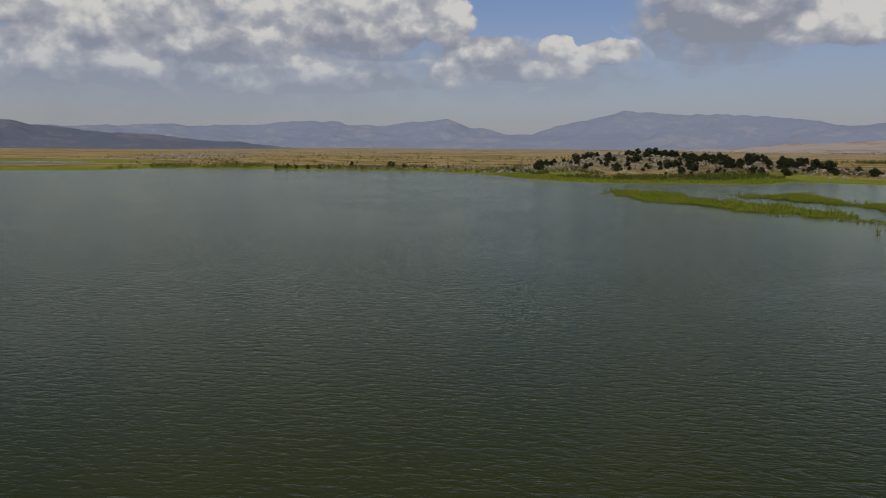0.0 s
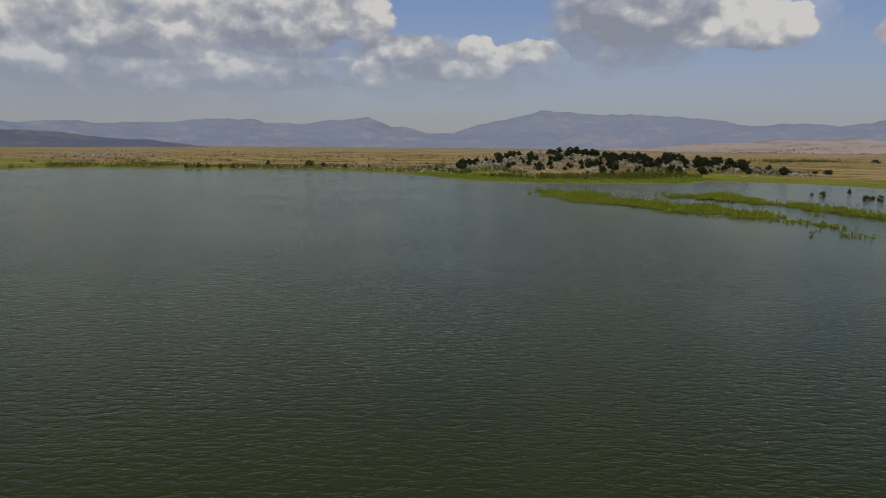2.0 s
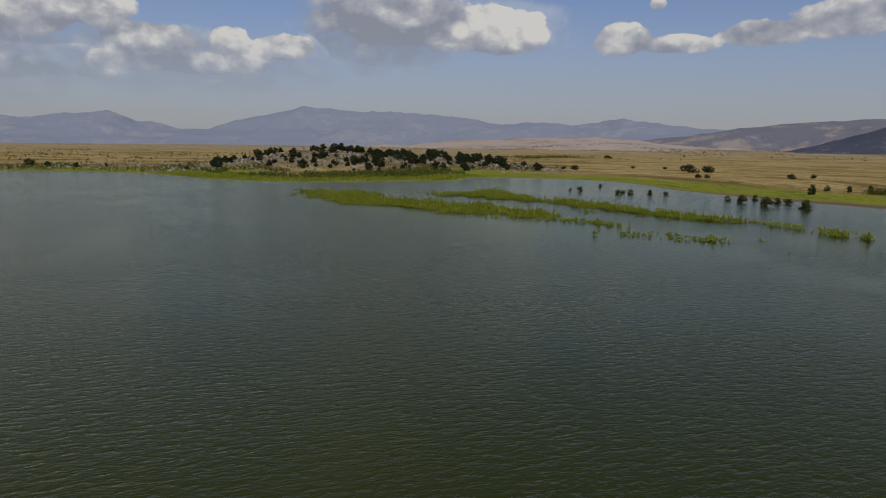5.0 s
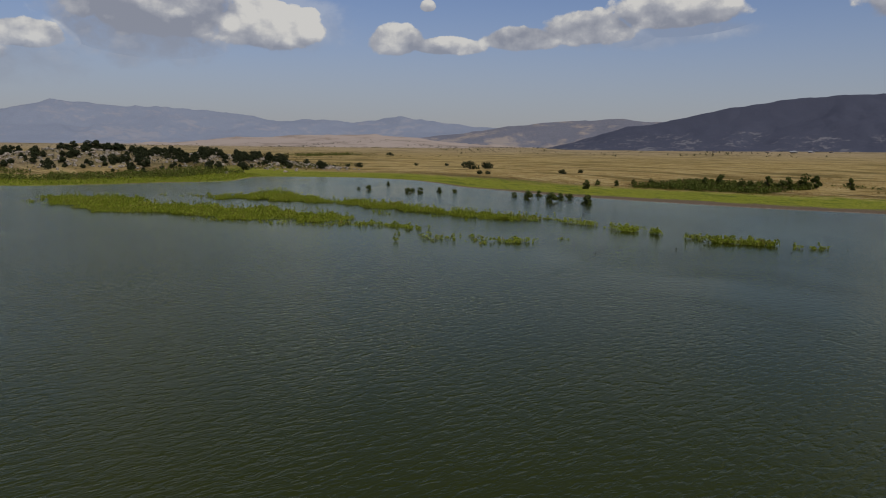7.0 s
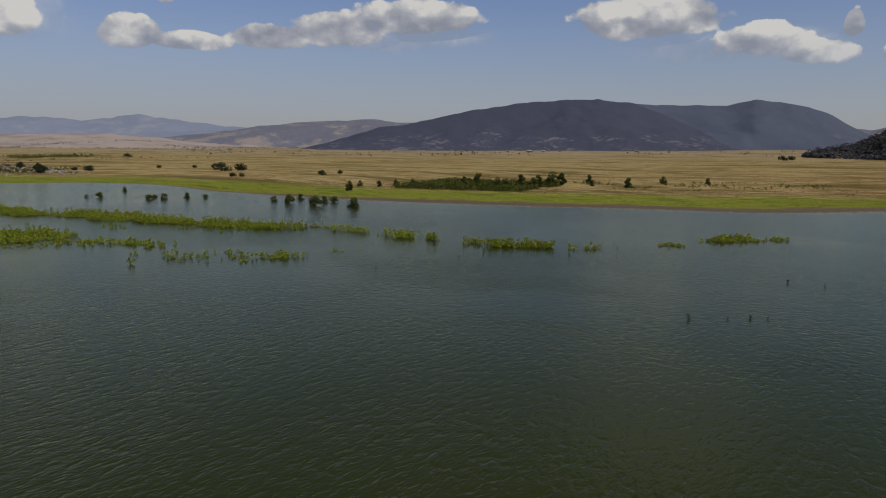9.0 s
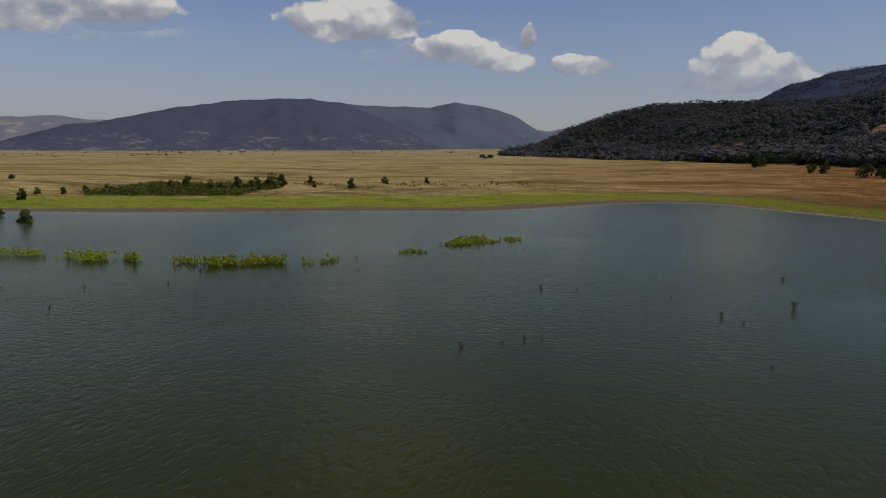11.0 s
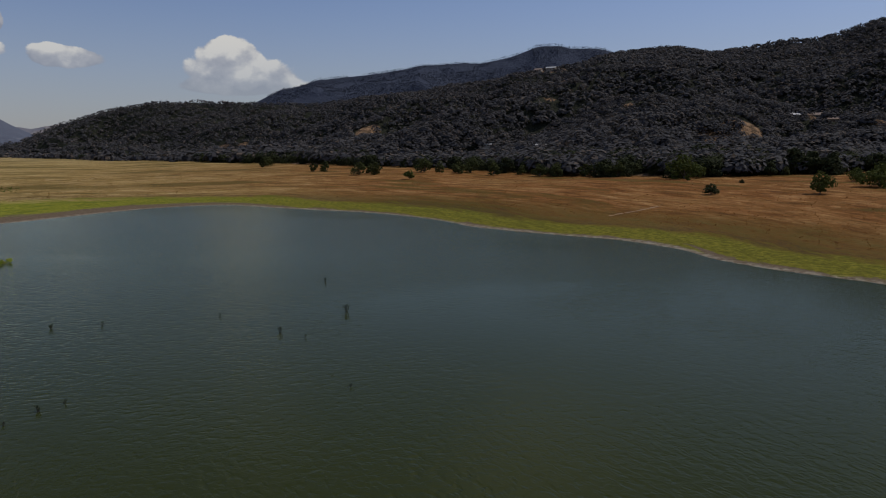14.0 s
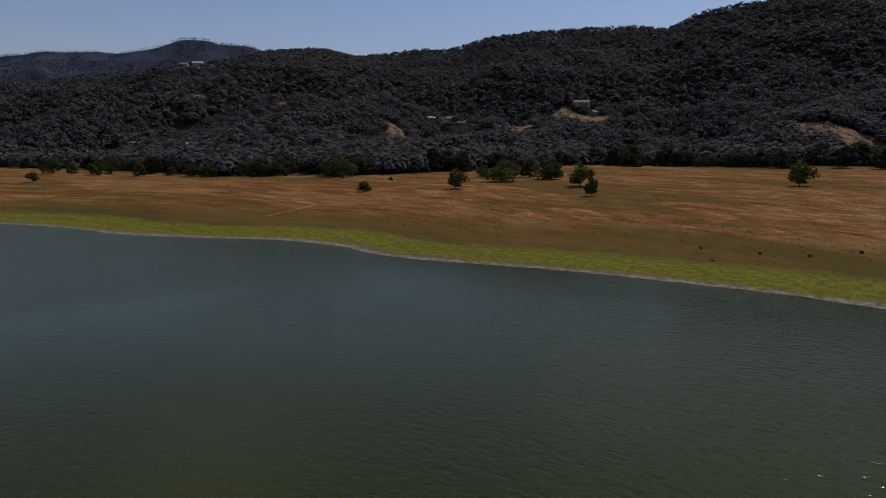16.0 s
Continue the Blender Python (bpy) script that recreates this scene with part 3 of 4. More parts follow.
def leaves(centres, sizes, rng, upright=0.0, facing=None, jitter=0.4):
    """Small leaf sprays: bent quads at random turns about the given centres."""
    n = len(centres)
    a = rng.normal(size=(n, 3))
    a /= np.linalg.norm(a, axis=1, keepdims=True)
    b = np.cross(a, rng.normal(size=(n, 3)))
    b /= np.linalg.norm(b, axis=1, keepdims=True)
    if facing is not None:
        face = facing + rng.normal(size=(n, 3)) * jitter
        a = np.cross(face, rng.normal(size=(n, 3)))
        a /= np.linalg.norm(a, axis=1, keepdims=True)
        b = np.cross(face, a)
        b /= np.linalg.norm(b, axis=1, keepdims=True)
    elif upright:
        up = np.tile([0, 0, 1.0], (n, 1)) + rng.normal(size=(n, 3)) * (0.9 - upright)
        b = up / np.linalg.norm(up, axis=1, keepdims=True)
        a = np.cross(b, rng.normal(size=(n, 3)))
        a /= np.linalg.norm(a, axis=1, keepdims=True)
    s = np.asarray(sizes).reshape(-1, 1) * rng.uniform(0.7, 1.3, (n, 1))
    wide = s * (0.45 if upright else 0.8)
    v = np.stack([centres - b * s - a * wide * 0.5, centres - a * wide * -0.9, centres + b * s + a * wide * 0.2, centres - a * wide], 1)
    return v.reshape(-1, 3), np.arange(4 * n).reshape(n, 4)


def crown_points(lobes, per, rng):
    """Points through and on the shells of a few ellipsoid lobes."""
    pts, outward = [], []
    for (x, y, z), (rx, ry, rz) in lobes:
        d = rng.normal(size=(per, 3))
        d /= np.linalg.norm(d, axis=1, keepdims=True)
        d *= rng.uniform(0.45, 1.05, (per, 1)) ** 0.6
        d[:, 2] = np.where(d[:, 2] < -0.55, -0.55, d[:, 2])
        outward.append(d / np.linalg.norm(d, axis=1, keepdims=True) + (0, 0, 0.25))
        pts.append(d * (rx, ry, rz) + (x, y, z))
    return np.vstack(pts), np.vstack(outward)


def limb(bm, a, b, r0, r1, sides=6):
    """A tapered limb between two places, joined into the bmesh."""
    a, b = Vector(a), Vector(b)
    m = (b - a).to_track_quat("Z", "Y").to_matrix()
    rings = []
    for p, r in ((a, r0), (a.lerp(b, 0.5) + m @ Vector((r0 * 0.3, 0, 0)), (r0 + r1) * 0.5), (b, r1)):
        rings.append([bm.verts.new(p + m @ Vector((r * math.cos(k * math.tau / sides), r * math.sin(k * math.tau / sides), 0))) for k in range(sides)])
    for lo, hi in zip(rings[:-1], rings[1:]):
        for k in range(sides):
            bm.faces.new((lo[k], lo[(k + 1) % sides], hi[(k + 1) % sides], hi[k]))
    bm.faces.new(rings[-1])
    bm.faces.new(rings[0][::-1])


def make_tree(name, seed, height, width, leaf, leaf_size, trunk_share, label, category, per=110, lobe_count=8):
    """One tree: tapered trunk with limbs, and a ragged crown of leaf sprays."""
    rng = np.random.RandomState(seed)
    tree = new(name)
    bm = bmesh.new()
    fork = height * trunk_share
    lean = rng.uniform(-0.06, 0.06, 2) * height
    limb(bm, (0, 0, -0.4), (lean[0] * 0.4, lean[1] * 0.4, fork), 0.035 * height, 0.024 * height, 7)
    lobes = []
    for k in range(lobe_count):
        ang = k * 2.4 + rng.uniform(-0.5, 0.5)
        far = width * 0.5 * rng.uniform(0.3, 0.68) * (0.25 if k == 0 else 1.0)
        zz = fork + (height - fork) * rng.uniform(0.06, 0.6) if k else height * 0.74
        c = (lean[0] + far * math.cos(ang), lean[1] + far * math.sin(ang), zz)
        r = width * rng.uniform(0.2, 0.3)
        lobes.append((c, (r, r * rng.uniform(0.8, 1.1), min(r * rng.uniform(0.7, 0.95), height - c[2]))))
        limb(bm, (lean[0] * 0.4, lean[1] * 0.4, fork * 0.85), c, 0.017 * height, 0.004 * height, 5)
    part("trunk", bm, BARK, tree)
    pts, outward = crown_points(lobes, per, rng)
    v, q = leaves(pts, np.full(len(pts), leaf_size), rng, 0.0, outward)
    crown = new("crown", mesh_from("crown", v, q, leaf))
    crown.parent = tree
    return tagged(tree, label, category)


def plant(kinds, places, rng, group, sink=0.0, ground=ground_height):
    """Copies of the trees at x, y, height scale; the first of each kind is moved, not copied."""
    xs, ys = np.array([p[0] for p in places], float), np.array([p[1] for p in places], float)
    zs = ground(xs, ys)
    for i, (p, z) in enumerate(zip(places, zs)):
        src = kinds[i % len(kinds)]
        s = p[2]
        m = Matrix.LocRotScale((p[0], p[1], float(z) - sink), Euler((0, 0, rng.uniform(0, 6.28))), (s * rng.uniform(0.9, 1.15), s * rng.uniform(0.9, 1.15), s))
        if i < len(kinds):
            src.matrix_basis = m
            tagged(src, group=group)
        else:
            made = copy_thing(src, m)
            made.matrix_basis = m
            tagged(made, group=group)


def thicket(name, places, heights, spread, sprays, size, mat, rng, label, category, upright=0.5, ground=None):
    """Many leafy shoots joined into one stand."""
    x, y = np.asarray(places).T
    z = np.zeros(len(x)) if ground is None else ground(x, y)
    n = len(x) * sprays
    idx = np.repeat(np.arange(len(x)), sprays)
    h = np.asarray(heights)[idx] * rng.uniform(0.1, 1.0, n) ** 0.8
    sp = np.asarray(spread) if np.ndim(spread) else np.full(len(x), spread)
    taper = 1.0 - 0.55 * h / np.maximum(np.asarray(heights)[idx], 0.1)
    c = np.stack([x[idx] + rng.normal(size=n) * sp[idx] * taper * 0.6, y[idx] + rng.normal(size=n) * sp[idx] * taper * 0.6, z[idx] + h], 1)
    v, q = leaves(c, np.full(n, size) * (np.asarray(heights)[idx] / np.mean(heights)) ** 0.5, rng, upright, np.array([0, 0, 0.55]) + rng.normal(size=(n, 3)) * 0.45 if upright < 0.5 else None)
    v[:, 2] = np.maximum(v[:, 2], np.repeat(z[idx], 4) - 0.3)
    ob = new(name, mesh_from(name, v, q, mat))
    return tagged(ob, label, category, kind="stuff")


def in_outline(x, y, outline):
    ring = np.vstack([outline, outline[:1]])
    inside = np.zeros(len(x), bool)
    for (ax, ay), (bx, by) in zip(ring[:-1], ring[1:]):
        if by != ay:
            inside ^= ((ay > y) != (by > y)) & (x < (bx - ax) * (y - ay) / (by - ay) + ax)
    return inside


def scatter_in(outline, count, rng, ragged=4.0):
    """Places within an outline, thinning out over its edge."""
    o = np.asarray(outline, float)
    lo, hi = o.min(0) - ragged, o.max(0) + ragged
    p = rng.uniform(lo, hi, (count * 6, 2))
    x, y = p[:, 0] + fbm(p[:, 0], p[:, 1], 9.0, 3) * ragged * 2, p[:, 1] + fbm(p[:, 1], p[:, 0] + 50, 9.0, 3) * ragged * 2
    return p[in_outline(x, y, o)][:count]

# ---- water and land ----
rng = np.random.RandomState(11)
azs = np.arange(0, 360.01, 0.4)
radii = np.concatenate([np.arange(40, 140, 12), np.arange(140, 420, 3.0), np.arange(420, 1000, 8.0), np.geomspace(1000, 4850, 60)])
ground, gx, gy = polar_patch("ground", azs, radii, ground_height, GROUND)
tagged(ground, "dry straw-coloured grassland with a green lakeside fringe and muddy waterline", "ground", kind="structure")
gaz, inland = bearing(gx, gy), shore_distance(gx, gy)
for key, values in (
    ("inland", inland),
    ("sward", np.interp(gaz, [-60, -15, 0, 28, 42, 58, 88, 97, 106, 116, 130, 200], [120, 90, 90, 110, 60, 90, 95, 72, 48, 30, 23, 21])),
    ("mud", np.interp(gaz, [-60, 35, 45, 60, 100, 112, 200], [1.5, 1.5, 7, 19, 19, 4, 2.6])),
    ("rust", np.interp(gaz, [-60, 85, 100, 115, 135, 200], [0.05, 0.06, 0.42, 0.9, 0.98, 0.95]) * np.clip(1.35 - inland / 900.0, 0.2, 1)),
    ("rocky", np.clip(knoll(gx, gy) / 7.0, 0, 1) + np.clip(1 - np.hypot((gx + 90) / 170, (gy - 850) / 110), 0, 0.8)),
):
    ground.data.attributes.new(key, "FLOAT", "POINT").data.foreach_set("value", values.astype(np.float32))

# patches of grass lie in streaks along the shore and the contours
contour = np.stack([inland * 1.0, np.radians(gaz) * 0.7 * (260 + 0.35 * np.abs(inland)), gx * 0], 1).astype(np.float32)
ground.data.attributes.new("contour", "FLOAT_VECTOR", "POINT").data.foreach_set("vector", contour.ravel())

bm = bmesh.new()
bmesh.ops.create_grid(bm, x_segments=24, y_segments=24, size=3300)
lake = part("water", bm, WATER)
lake.location = (-400, 300, 0)
tagged(lake, "murky green lake water with small wind ripples", "lake", kind="structure")

HILL, hg, hp = slope_material("dry hillside earth", (0.024, 0.026, 0.017), (0.19, 0.12, 0.065), 0.27, 0.02, True)
hill, hx, hy = polar_patch("wooded_hillside", np.arange(89, 216, 0.35), np.concatenate([np.arange(380, 760, 9.0), np.arange(760, 2150, 16.0)]), hill_height, HILL)
tagged(hill, "steep hillside covered in dark oak and chaparral with bare tan clearings", "hill", kind="structure")
# bare slopes, rock scars and house plots among the trees
CLEARINGS = [(1209, -346, 24), (1190, -374, 18), (1180, -345, 14), (838, -425, 26), (753, -419, 34), (692, -400, 15), (405, -541, 25), (399, -577, 27), (317, -681, 32), (314, -726, 28), (281, -741, 30), (255, -747, 30),
             (297, -657, 24), (168, -611, 24), (160, -590, 14), (79, -659, 42), (46, -640, 38), (11, -633, 38), (-35, -630, 34), (230, -552, 15), (588, -431, 9), (506, -434, 8), (399, -690, 14), (383, -699, 13), (876, -777, 32), (905, -770, 22),
             (640, -560, 14), (700, -640, 14), (480, -700, 14), (780, -560, 14), (600, -760, 15), (520, -560, 12)]
bare = np.zeros(len(hx))
for cx, cy, cr in CLEARINGS:
    bare = np.maximum(bare, 1.25 - np.hypot(hx - cx, hy - cy) / (cr * 0.85))
# dry grass shows between the trees along the foot
bare = np.maximum(bare, 0.52 * (1.2 - (np.hypot(hx, hy) - np.interp(bearing(hx, hy), *FOOT)) / 90.0))
hill.data.attributes.new("bare", "FLOAT", "POINT").data.foreach_set("value", np.clip(bare, 0, 1).astype(np.float32))

# haze is mixed into the cover and earth colours of the blue-grey ranges
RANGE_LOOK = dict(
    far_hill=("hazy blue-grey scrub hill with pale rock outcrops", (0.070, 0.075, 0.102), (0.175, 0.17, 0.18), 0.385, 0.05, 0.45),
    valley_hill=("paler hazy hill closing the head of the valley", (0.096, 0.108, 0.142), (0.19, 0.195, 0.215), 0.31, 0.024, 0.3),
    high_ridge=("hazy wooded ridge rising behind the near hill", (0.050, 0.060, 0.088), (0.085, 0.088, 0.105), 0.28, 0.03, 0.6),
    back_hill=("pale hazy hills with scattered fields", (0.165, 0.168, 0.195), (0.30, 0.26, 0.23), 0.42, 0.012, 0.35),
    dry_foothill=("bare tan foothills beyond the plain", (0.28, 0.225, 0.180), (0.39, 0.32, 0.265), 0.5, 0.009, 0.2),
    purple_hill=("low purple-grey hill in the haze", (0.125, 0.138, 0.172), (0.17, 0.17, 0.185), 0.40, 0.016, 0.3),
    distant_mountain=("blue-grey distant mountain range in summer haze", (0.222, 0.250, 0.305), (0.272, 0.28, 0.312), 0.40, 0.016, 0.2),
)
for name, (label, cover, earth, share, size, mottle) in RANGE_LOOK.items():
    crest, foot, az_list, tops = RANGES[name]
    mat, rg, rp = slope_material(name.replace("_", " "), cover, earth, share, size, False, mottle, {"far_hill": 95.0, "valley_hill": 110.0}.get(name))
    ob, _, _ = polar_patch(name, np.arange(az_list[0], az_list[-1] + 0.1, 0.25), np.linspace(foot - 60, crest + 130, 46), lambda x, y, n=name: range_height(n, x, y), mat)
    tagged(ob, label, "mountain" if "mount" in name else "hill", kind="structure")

# ---- trees ----
oaks = [make_tree("oak_tree", 20 + k, 10.0, w, OAK_LEAF, 0.6, 0.06, "dark evergreen oak with a dense rounded crown", "tree", 120, 9) for k, w in enumerate((11.5, 9.5, 12.5, 8.0))]
field_oaks = [make_tree("oak_tree", 40 + k, 10.0, w, WILLOW_LEAF, 0.55, 0.1, "green oak standing alone in dry grass", "tree", 105, 8) for k, w in enumerate((12.0, 15.0, 6.5))]
willows = [make_tree("willow_tree", 60 + k, 10.0, w, WILLOW_LEAF, 0.5, 0.05, "leafy green willow by the lake shore", "tree", 110, 8) for k, w in enumerate((7.5, 9.0, 6.0))]
wet_willows = [make_tree("willow_tree", 80 + k, 10.0, w, WILLOW_LEAF, 0.7, 0.02, "small round willow standing in shallow water", "tree", 100, 7) for k, w in enumerate((11.0, 12.5))]
shrubs = [make_tree("oak_shrub", 90 + k, 10.0, w, OAK_LEAF, 0.8, 0.06, "low dark shrub on the grassland", "shrub", 80, 7) for k, w in enumerate((15.0, 19.0))]

# oaks on the rocky knoll
spots = []
while len(spots) < 215:
    a, b = rng.triangular(-215, 20, 200), rng.normal() * 27 - 16
    x, y = KNOLL[0] + a * 0.96 + b * 0.28, KNOLL[1] - a * 0.28 + b * 0.96
    if vnoise(x / 20 + 3, y / 20) > 0.30 and all(math.hypot(x - p[0], y - p[1]) > 5 for p in spots):
        spots.append((x, y, rng.uniform(0.3, 0.95)))
spots += [(176, 712, 1.15), (168, 714, 0.9), (186, 708, 1.0), (150, 690, 0.9), (120, 700, 0.85), (330, 652, 0.9), (318, 655, 0.95), (306, 660, 0.9)]
spots += [(-195, 897, 0.85), (-138, 882, 0.95), (-120, 860, 0.7), (-90, 845, 0.6), (-60, 830, 0.6)]
plant(oaks, spots, rng, "oaks on the rocky knoll", 0.1)

# oaks scattered along the foot of the wooded hill
FOOT_OAKS = [(547, -238, 0.9), (556, -232, 0.8), (471, -231, 1.0), (462, -240, 0.9), (480, -244, 0.85), (458, -278, 1.1), (446, -284, 0.9), (428, -288, 1.0), (432, -302, 1.1),
             (403, -301, 0.95), (394, -318, 0.8), (373, -317, 0.9), (364, -324, 0.95), (351, -338, 1.0), (338, -341, 1.0), (328, -344, 1.05), (198, -381, 0.6), (174, -370, 1.0),
             (167, -377, 1.1), (151, -366, 1.35), (267, -410, 0.6), (250, -402, 0.55), (437, -292, 0.8), (1000, -240, 0.8), (892, -230, 0.9), (675, -230, 1.1), (690, -240, 1.0)]
foot_oaks = [make_tree("oak_tree", 110 + k, 10.0, w, LIT_FOOT_LEAF, 0.5, 0.1, "olive-green oak at the edge of the hillside wood", "tree", 110, 8) for k, w in enumerate((11.0, 8.5, 13.0))]
plant(foot_oaks, FOOT_OAKS, rng, "oaks at the foot of the hill", 0.1)
line = []
for az_ in np.arange(112, 186, 1.3):
    rr = np.interp(az_, *FOOT) + rng.uniform(-16, 40)
    tx, ty = rr * math.sin(radians(az_)), rr * math.cos(radians(az_))
    if any(math.hypot(tx * (1 + k / rr) - cx, ty * (1 + k / rr) - cy) < cr * 0.8 for cx, cy, cr in CLEARINGS for k in (0, 15, 30)):
        continue
    line.append((rr * math.sin(radians(az_)), rr * math.cos(radians(az_)), rng.uniform(0.8, 1.3) * (1.0 if az_ < 148 else 1.35)))
plant([copy_thing(o, Matrix()) for o in oaks], line, rng, "oaks at the foot of the hill", 0.2)
FIELD = [(123, -333, 1.15), (276, -343, 1.55), (262, -328, 0.5), (173, -301, 1.0), (169, -343, 1.2), (103, -291, 0.95), (30, -362, 1.2), (194, -371, 0.75), (191, -404, 0.6), (411, -238, 0.65), (151, -364, 1.15), (174, -355, 0.9), (205, -392, 0.5)]
plant(field_oaks, FIELD, rng, "lone oaks in the dry grass", 0.1)
LOW = [(202, -267, 0.5), (496, 518, 0.95), (512, 506, 0.8), (427, 624, 0.6), (416, 632, 0.4), (514, 629, 0.35), (535, 596, 0.35), (484, 383, 0.5), (526, 394, 0.4), (804, 1046, 0.7),
       (266, -384, 0.25), (1288, 44, 0.85), (1300, 30, 0.8), (1311, -142, 0.9), (425, 433, 0.4), (432, 430, 0.35), (230, -330, 0.22), (40, -180, 0.06), (27, -178, 0.07), (17, -179, 0.06), (7, -187, 0.08), (35, -165, 0.05)]
plant(shrubs, LOW, rng, "shrubs on the grassland", 0.1)

NORTH = [(-282, 812, 0.7), (-268, 815, 0.75), (-255, 808, 0.6), (-240, 806, 0.7), (-226, 812, 0.65), (-212, 805, 0.5), (-170, 800, 0.45), (-150, 798, 0.4), (-20, 740, 0.4), (-40, 752, 0.45)]
# willow grove along the east shore
GROVE = [(317, 235, 0.7), (359, 256, 0.45), (359, 241, 0.5), (377, 239, 0.5), (371, 222, 0.6), (387, 193, 0.8), (398, 188, 1.0), (392, 172, 0.7), (396, 157, 1.0), (400, 147, 0.95),
         (412, 142, 1.05), (424, 139, 1.0), (386, 145, 0.8), (381, 160, 0.65), (460, 131, 0.7), (420, 94, 0.75), (466, 81, 0.6), (472, 53, 0.55), (430, 120, 0.5), (325, 240, 0.35)]
plant(willows, GROVE, rng, "willow grove by the east shore", 0.1)
plant([copy_thing(o, Matrix()) for o in willows], NORTH, rng, "willows on the north shore", 0.1)
DROWNED = [(258, 358, 0.42), (214, 321, 0.48), (210, 326, 0.3), (227, 295, 0.32), (222, 282, 0.5), (217, 287, 0.45), (233, 278, 0.48), (239, 271, 0.36), (237, 223, 0.45), (232, 209, 0.68), (254, 220, 0.5), (226, 189, 0.72), (243, 197, 0.52), (247, 194, 0.48), (226, 168, 0.72)]
plant(wet_willows, [(x, y, 0.72 * s) for x, y, s in DROWNED], rng, "willows standing in the water", 0.5, lambda x, y: np.zeros(len(x)))

# a short dusty track across the slope
way_line = smooth_line([(182, -184), (184, -193), (185, -204), (188, -217)], 6)
side = np.gradient(way_line, axis=0)
side = np.stack([-side[:, 1], side[:, 0]], 1) / np.linalg.norm(side, axis=1, keepdims=True)
half = (0.55 + 0.25 * np.sin(np.arange(len(side)) * 1.7))[:, None]
xy = np.stack([way_line - side * half, way_line + side * half], 1).reshape(-1, 2)
track = new("dirt_track", mesh_from("dirt_track", np.column_stack([xy, ground_height(xy[:, 0], xy[:, 1]) + 0.12]), grid_quads(len(side), 2), bark_material("pale dust", (0.20, 0.125, 0.06), (0.32, 0.22, 0.13))))
tagged(track, "pale dusty track worn into the dry grass", "track", kind="structure")

# ---- reed and willow beds in the shallows ----
REED = "dense bright green reed and willow bed in shallow water"
BED_LONG = [(36, 332), (39, 298), (43, 260), (52, 244), (63, 229), (69, 203), (76, 192), (84, 176), (93, 169), (101, 208), (99, 232), (87, 248), (74, 275), (75, 335), (66, 362), (52, 362)]
BED_BACK = [(107, 300), (117, 289), (125, 268), (134, 236), (136, 198), (137, 165), (144, 143), (154, 130), (152, 150), (149, 178), (149, 204), (148, 236), (141, 268), (152, 312), (132, 315)]
for outline, count in ((BED_LONG, 6500), (BED_BACK, 5800)):
    p = scatter_in(outline, count, rng, 6.0)
    p = p[vnoise(p[:, 0] / 5.0 + 31, p[:, 1] / 5.0) + rng.uniform(-0.25, 0.25, len(p)) > 0.17]
    tall = rng.uniform(0.4, 1.5, len(p)) * (0.35 + 1.3 * vnoise(p[:, 0] / 5, p[:, 1] / 5) ** 1.5)
    thicket("reed_bed", p, tall, 0.7, 13, 0.30, REED_LEAF, rng, REED, "reeds", 0.3)
    # taller willow shoots stand up out of the bed
    tips = p[rng.uniform(0, 1, len(p)) < 0.16]
    thicket("willow_shoots", tips, rng.uniform(1.3, 3.0, len(tips)), 0.45, 14, 0.26, REED_LEAF, rng, "upright young willow shoots standing in a reed bed", "shoots", 0.6)


def strand(points, count, width, low, high, name="reed_strand", label="thin strand of green reeds and drowned willow shoots", mat=REED_LEAF, size=0.3, sprays=11):
    line = np.array(points, float)
    # the shoots stand in clumps, each with its own height
    clumps = max(4, count // (2 if width > 2.0 else 5))
    seg, u = rng.randint(0, len(line) - 1, clumps), rng.uniform(0, 1, (clumps, 1))
    heart = line[seg] * (1 - u) + line[seg + 1] * u + rng.normal(size=(clumps, 2)) * width
    grow = rng.uniform(0.45, 1.35, clumps)
    own = rng.randint(0, clumps, count)
    p = heart[own] + rng.normal(size=(count, 2)) * (0.5 + 0.5 * grow[own, None])
    tall = rng.uniform(low, high, count) * 0.8 * grow[own]
    return thicket(name, p, tall, 0.5, sprays, size, mat, rng, label, "reeds", 0.3)


strand([(152, 124), (150, 112), (147, 98), (145, 90)], 200, 1.6, 0.8, 2.2)
strand([(137, 312), (143, 316), (150, 318)], 160, 4.0, 1.5, 4.5)
strand([(111, 299), (115, 312), (118, 318)], 90, 3.0, 0.8, 2.6)
strand([(146, 87), (145, 83)], 40, 1.4, 1.2, 2.6)
strand([(143.5, 71), (143, 68)], 40, 0.9, 0.6, 1.8)
strand([(141.5, 63), (143, 56), (145, 49)], 330, 1.5, 0.7, 2.0)
strand([(146, 47), (148, 36)], 26, 0.8, 0.4, 1.4)
strand([(178, 11.5), (184, 10), (189, 5)], 280, 2.0, 0.4, 1.4)
strand([(190, -2), (190.4, -4)], 30, 0.8, 0.4, 1.0)
strand([(163, 25), (164, 22), (165, 17)], 26, 0.7, 0.3, 1.0)
strand([(93, 166), (97, 152), (98.5, 138)], 150, 2.2, 0.4, 1.3)
strand([(84, 128), (94, 112), (103, 96)], 70, 7.0, 0.3, 1.3)
strand([(94, 103), (98, 98)], 60, 1.8, 0.6, 1.6)
strand([(112, 305), (108, 330), (95, 350)], 60, 4.0, 0.5, 1.6)
strand([(30, 345), (34, 322), (38, 300)], 40, 4.0, 0.4, 1.3)
strand([(60, 215), (75, 182), (92, 160)], 110, 3.0, 0.3, 1.0)
strand([(126, 195), (133, 160), (146, 133)], 80, 3.5, 0.3, 1.1)

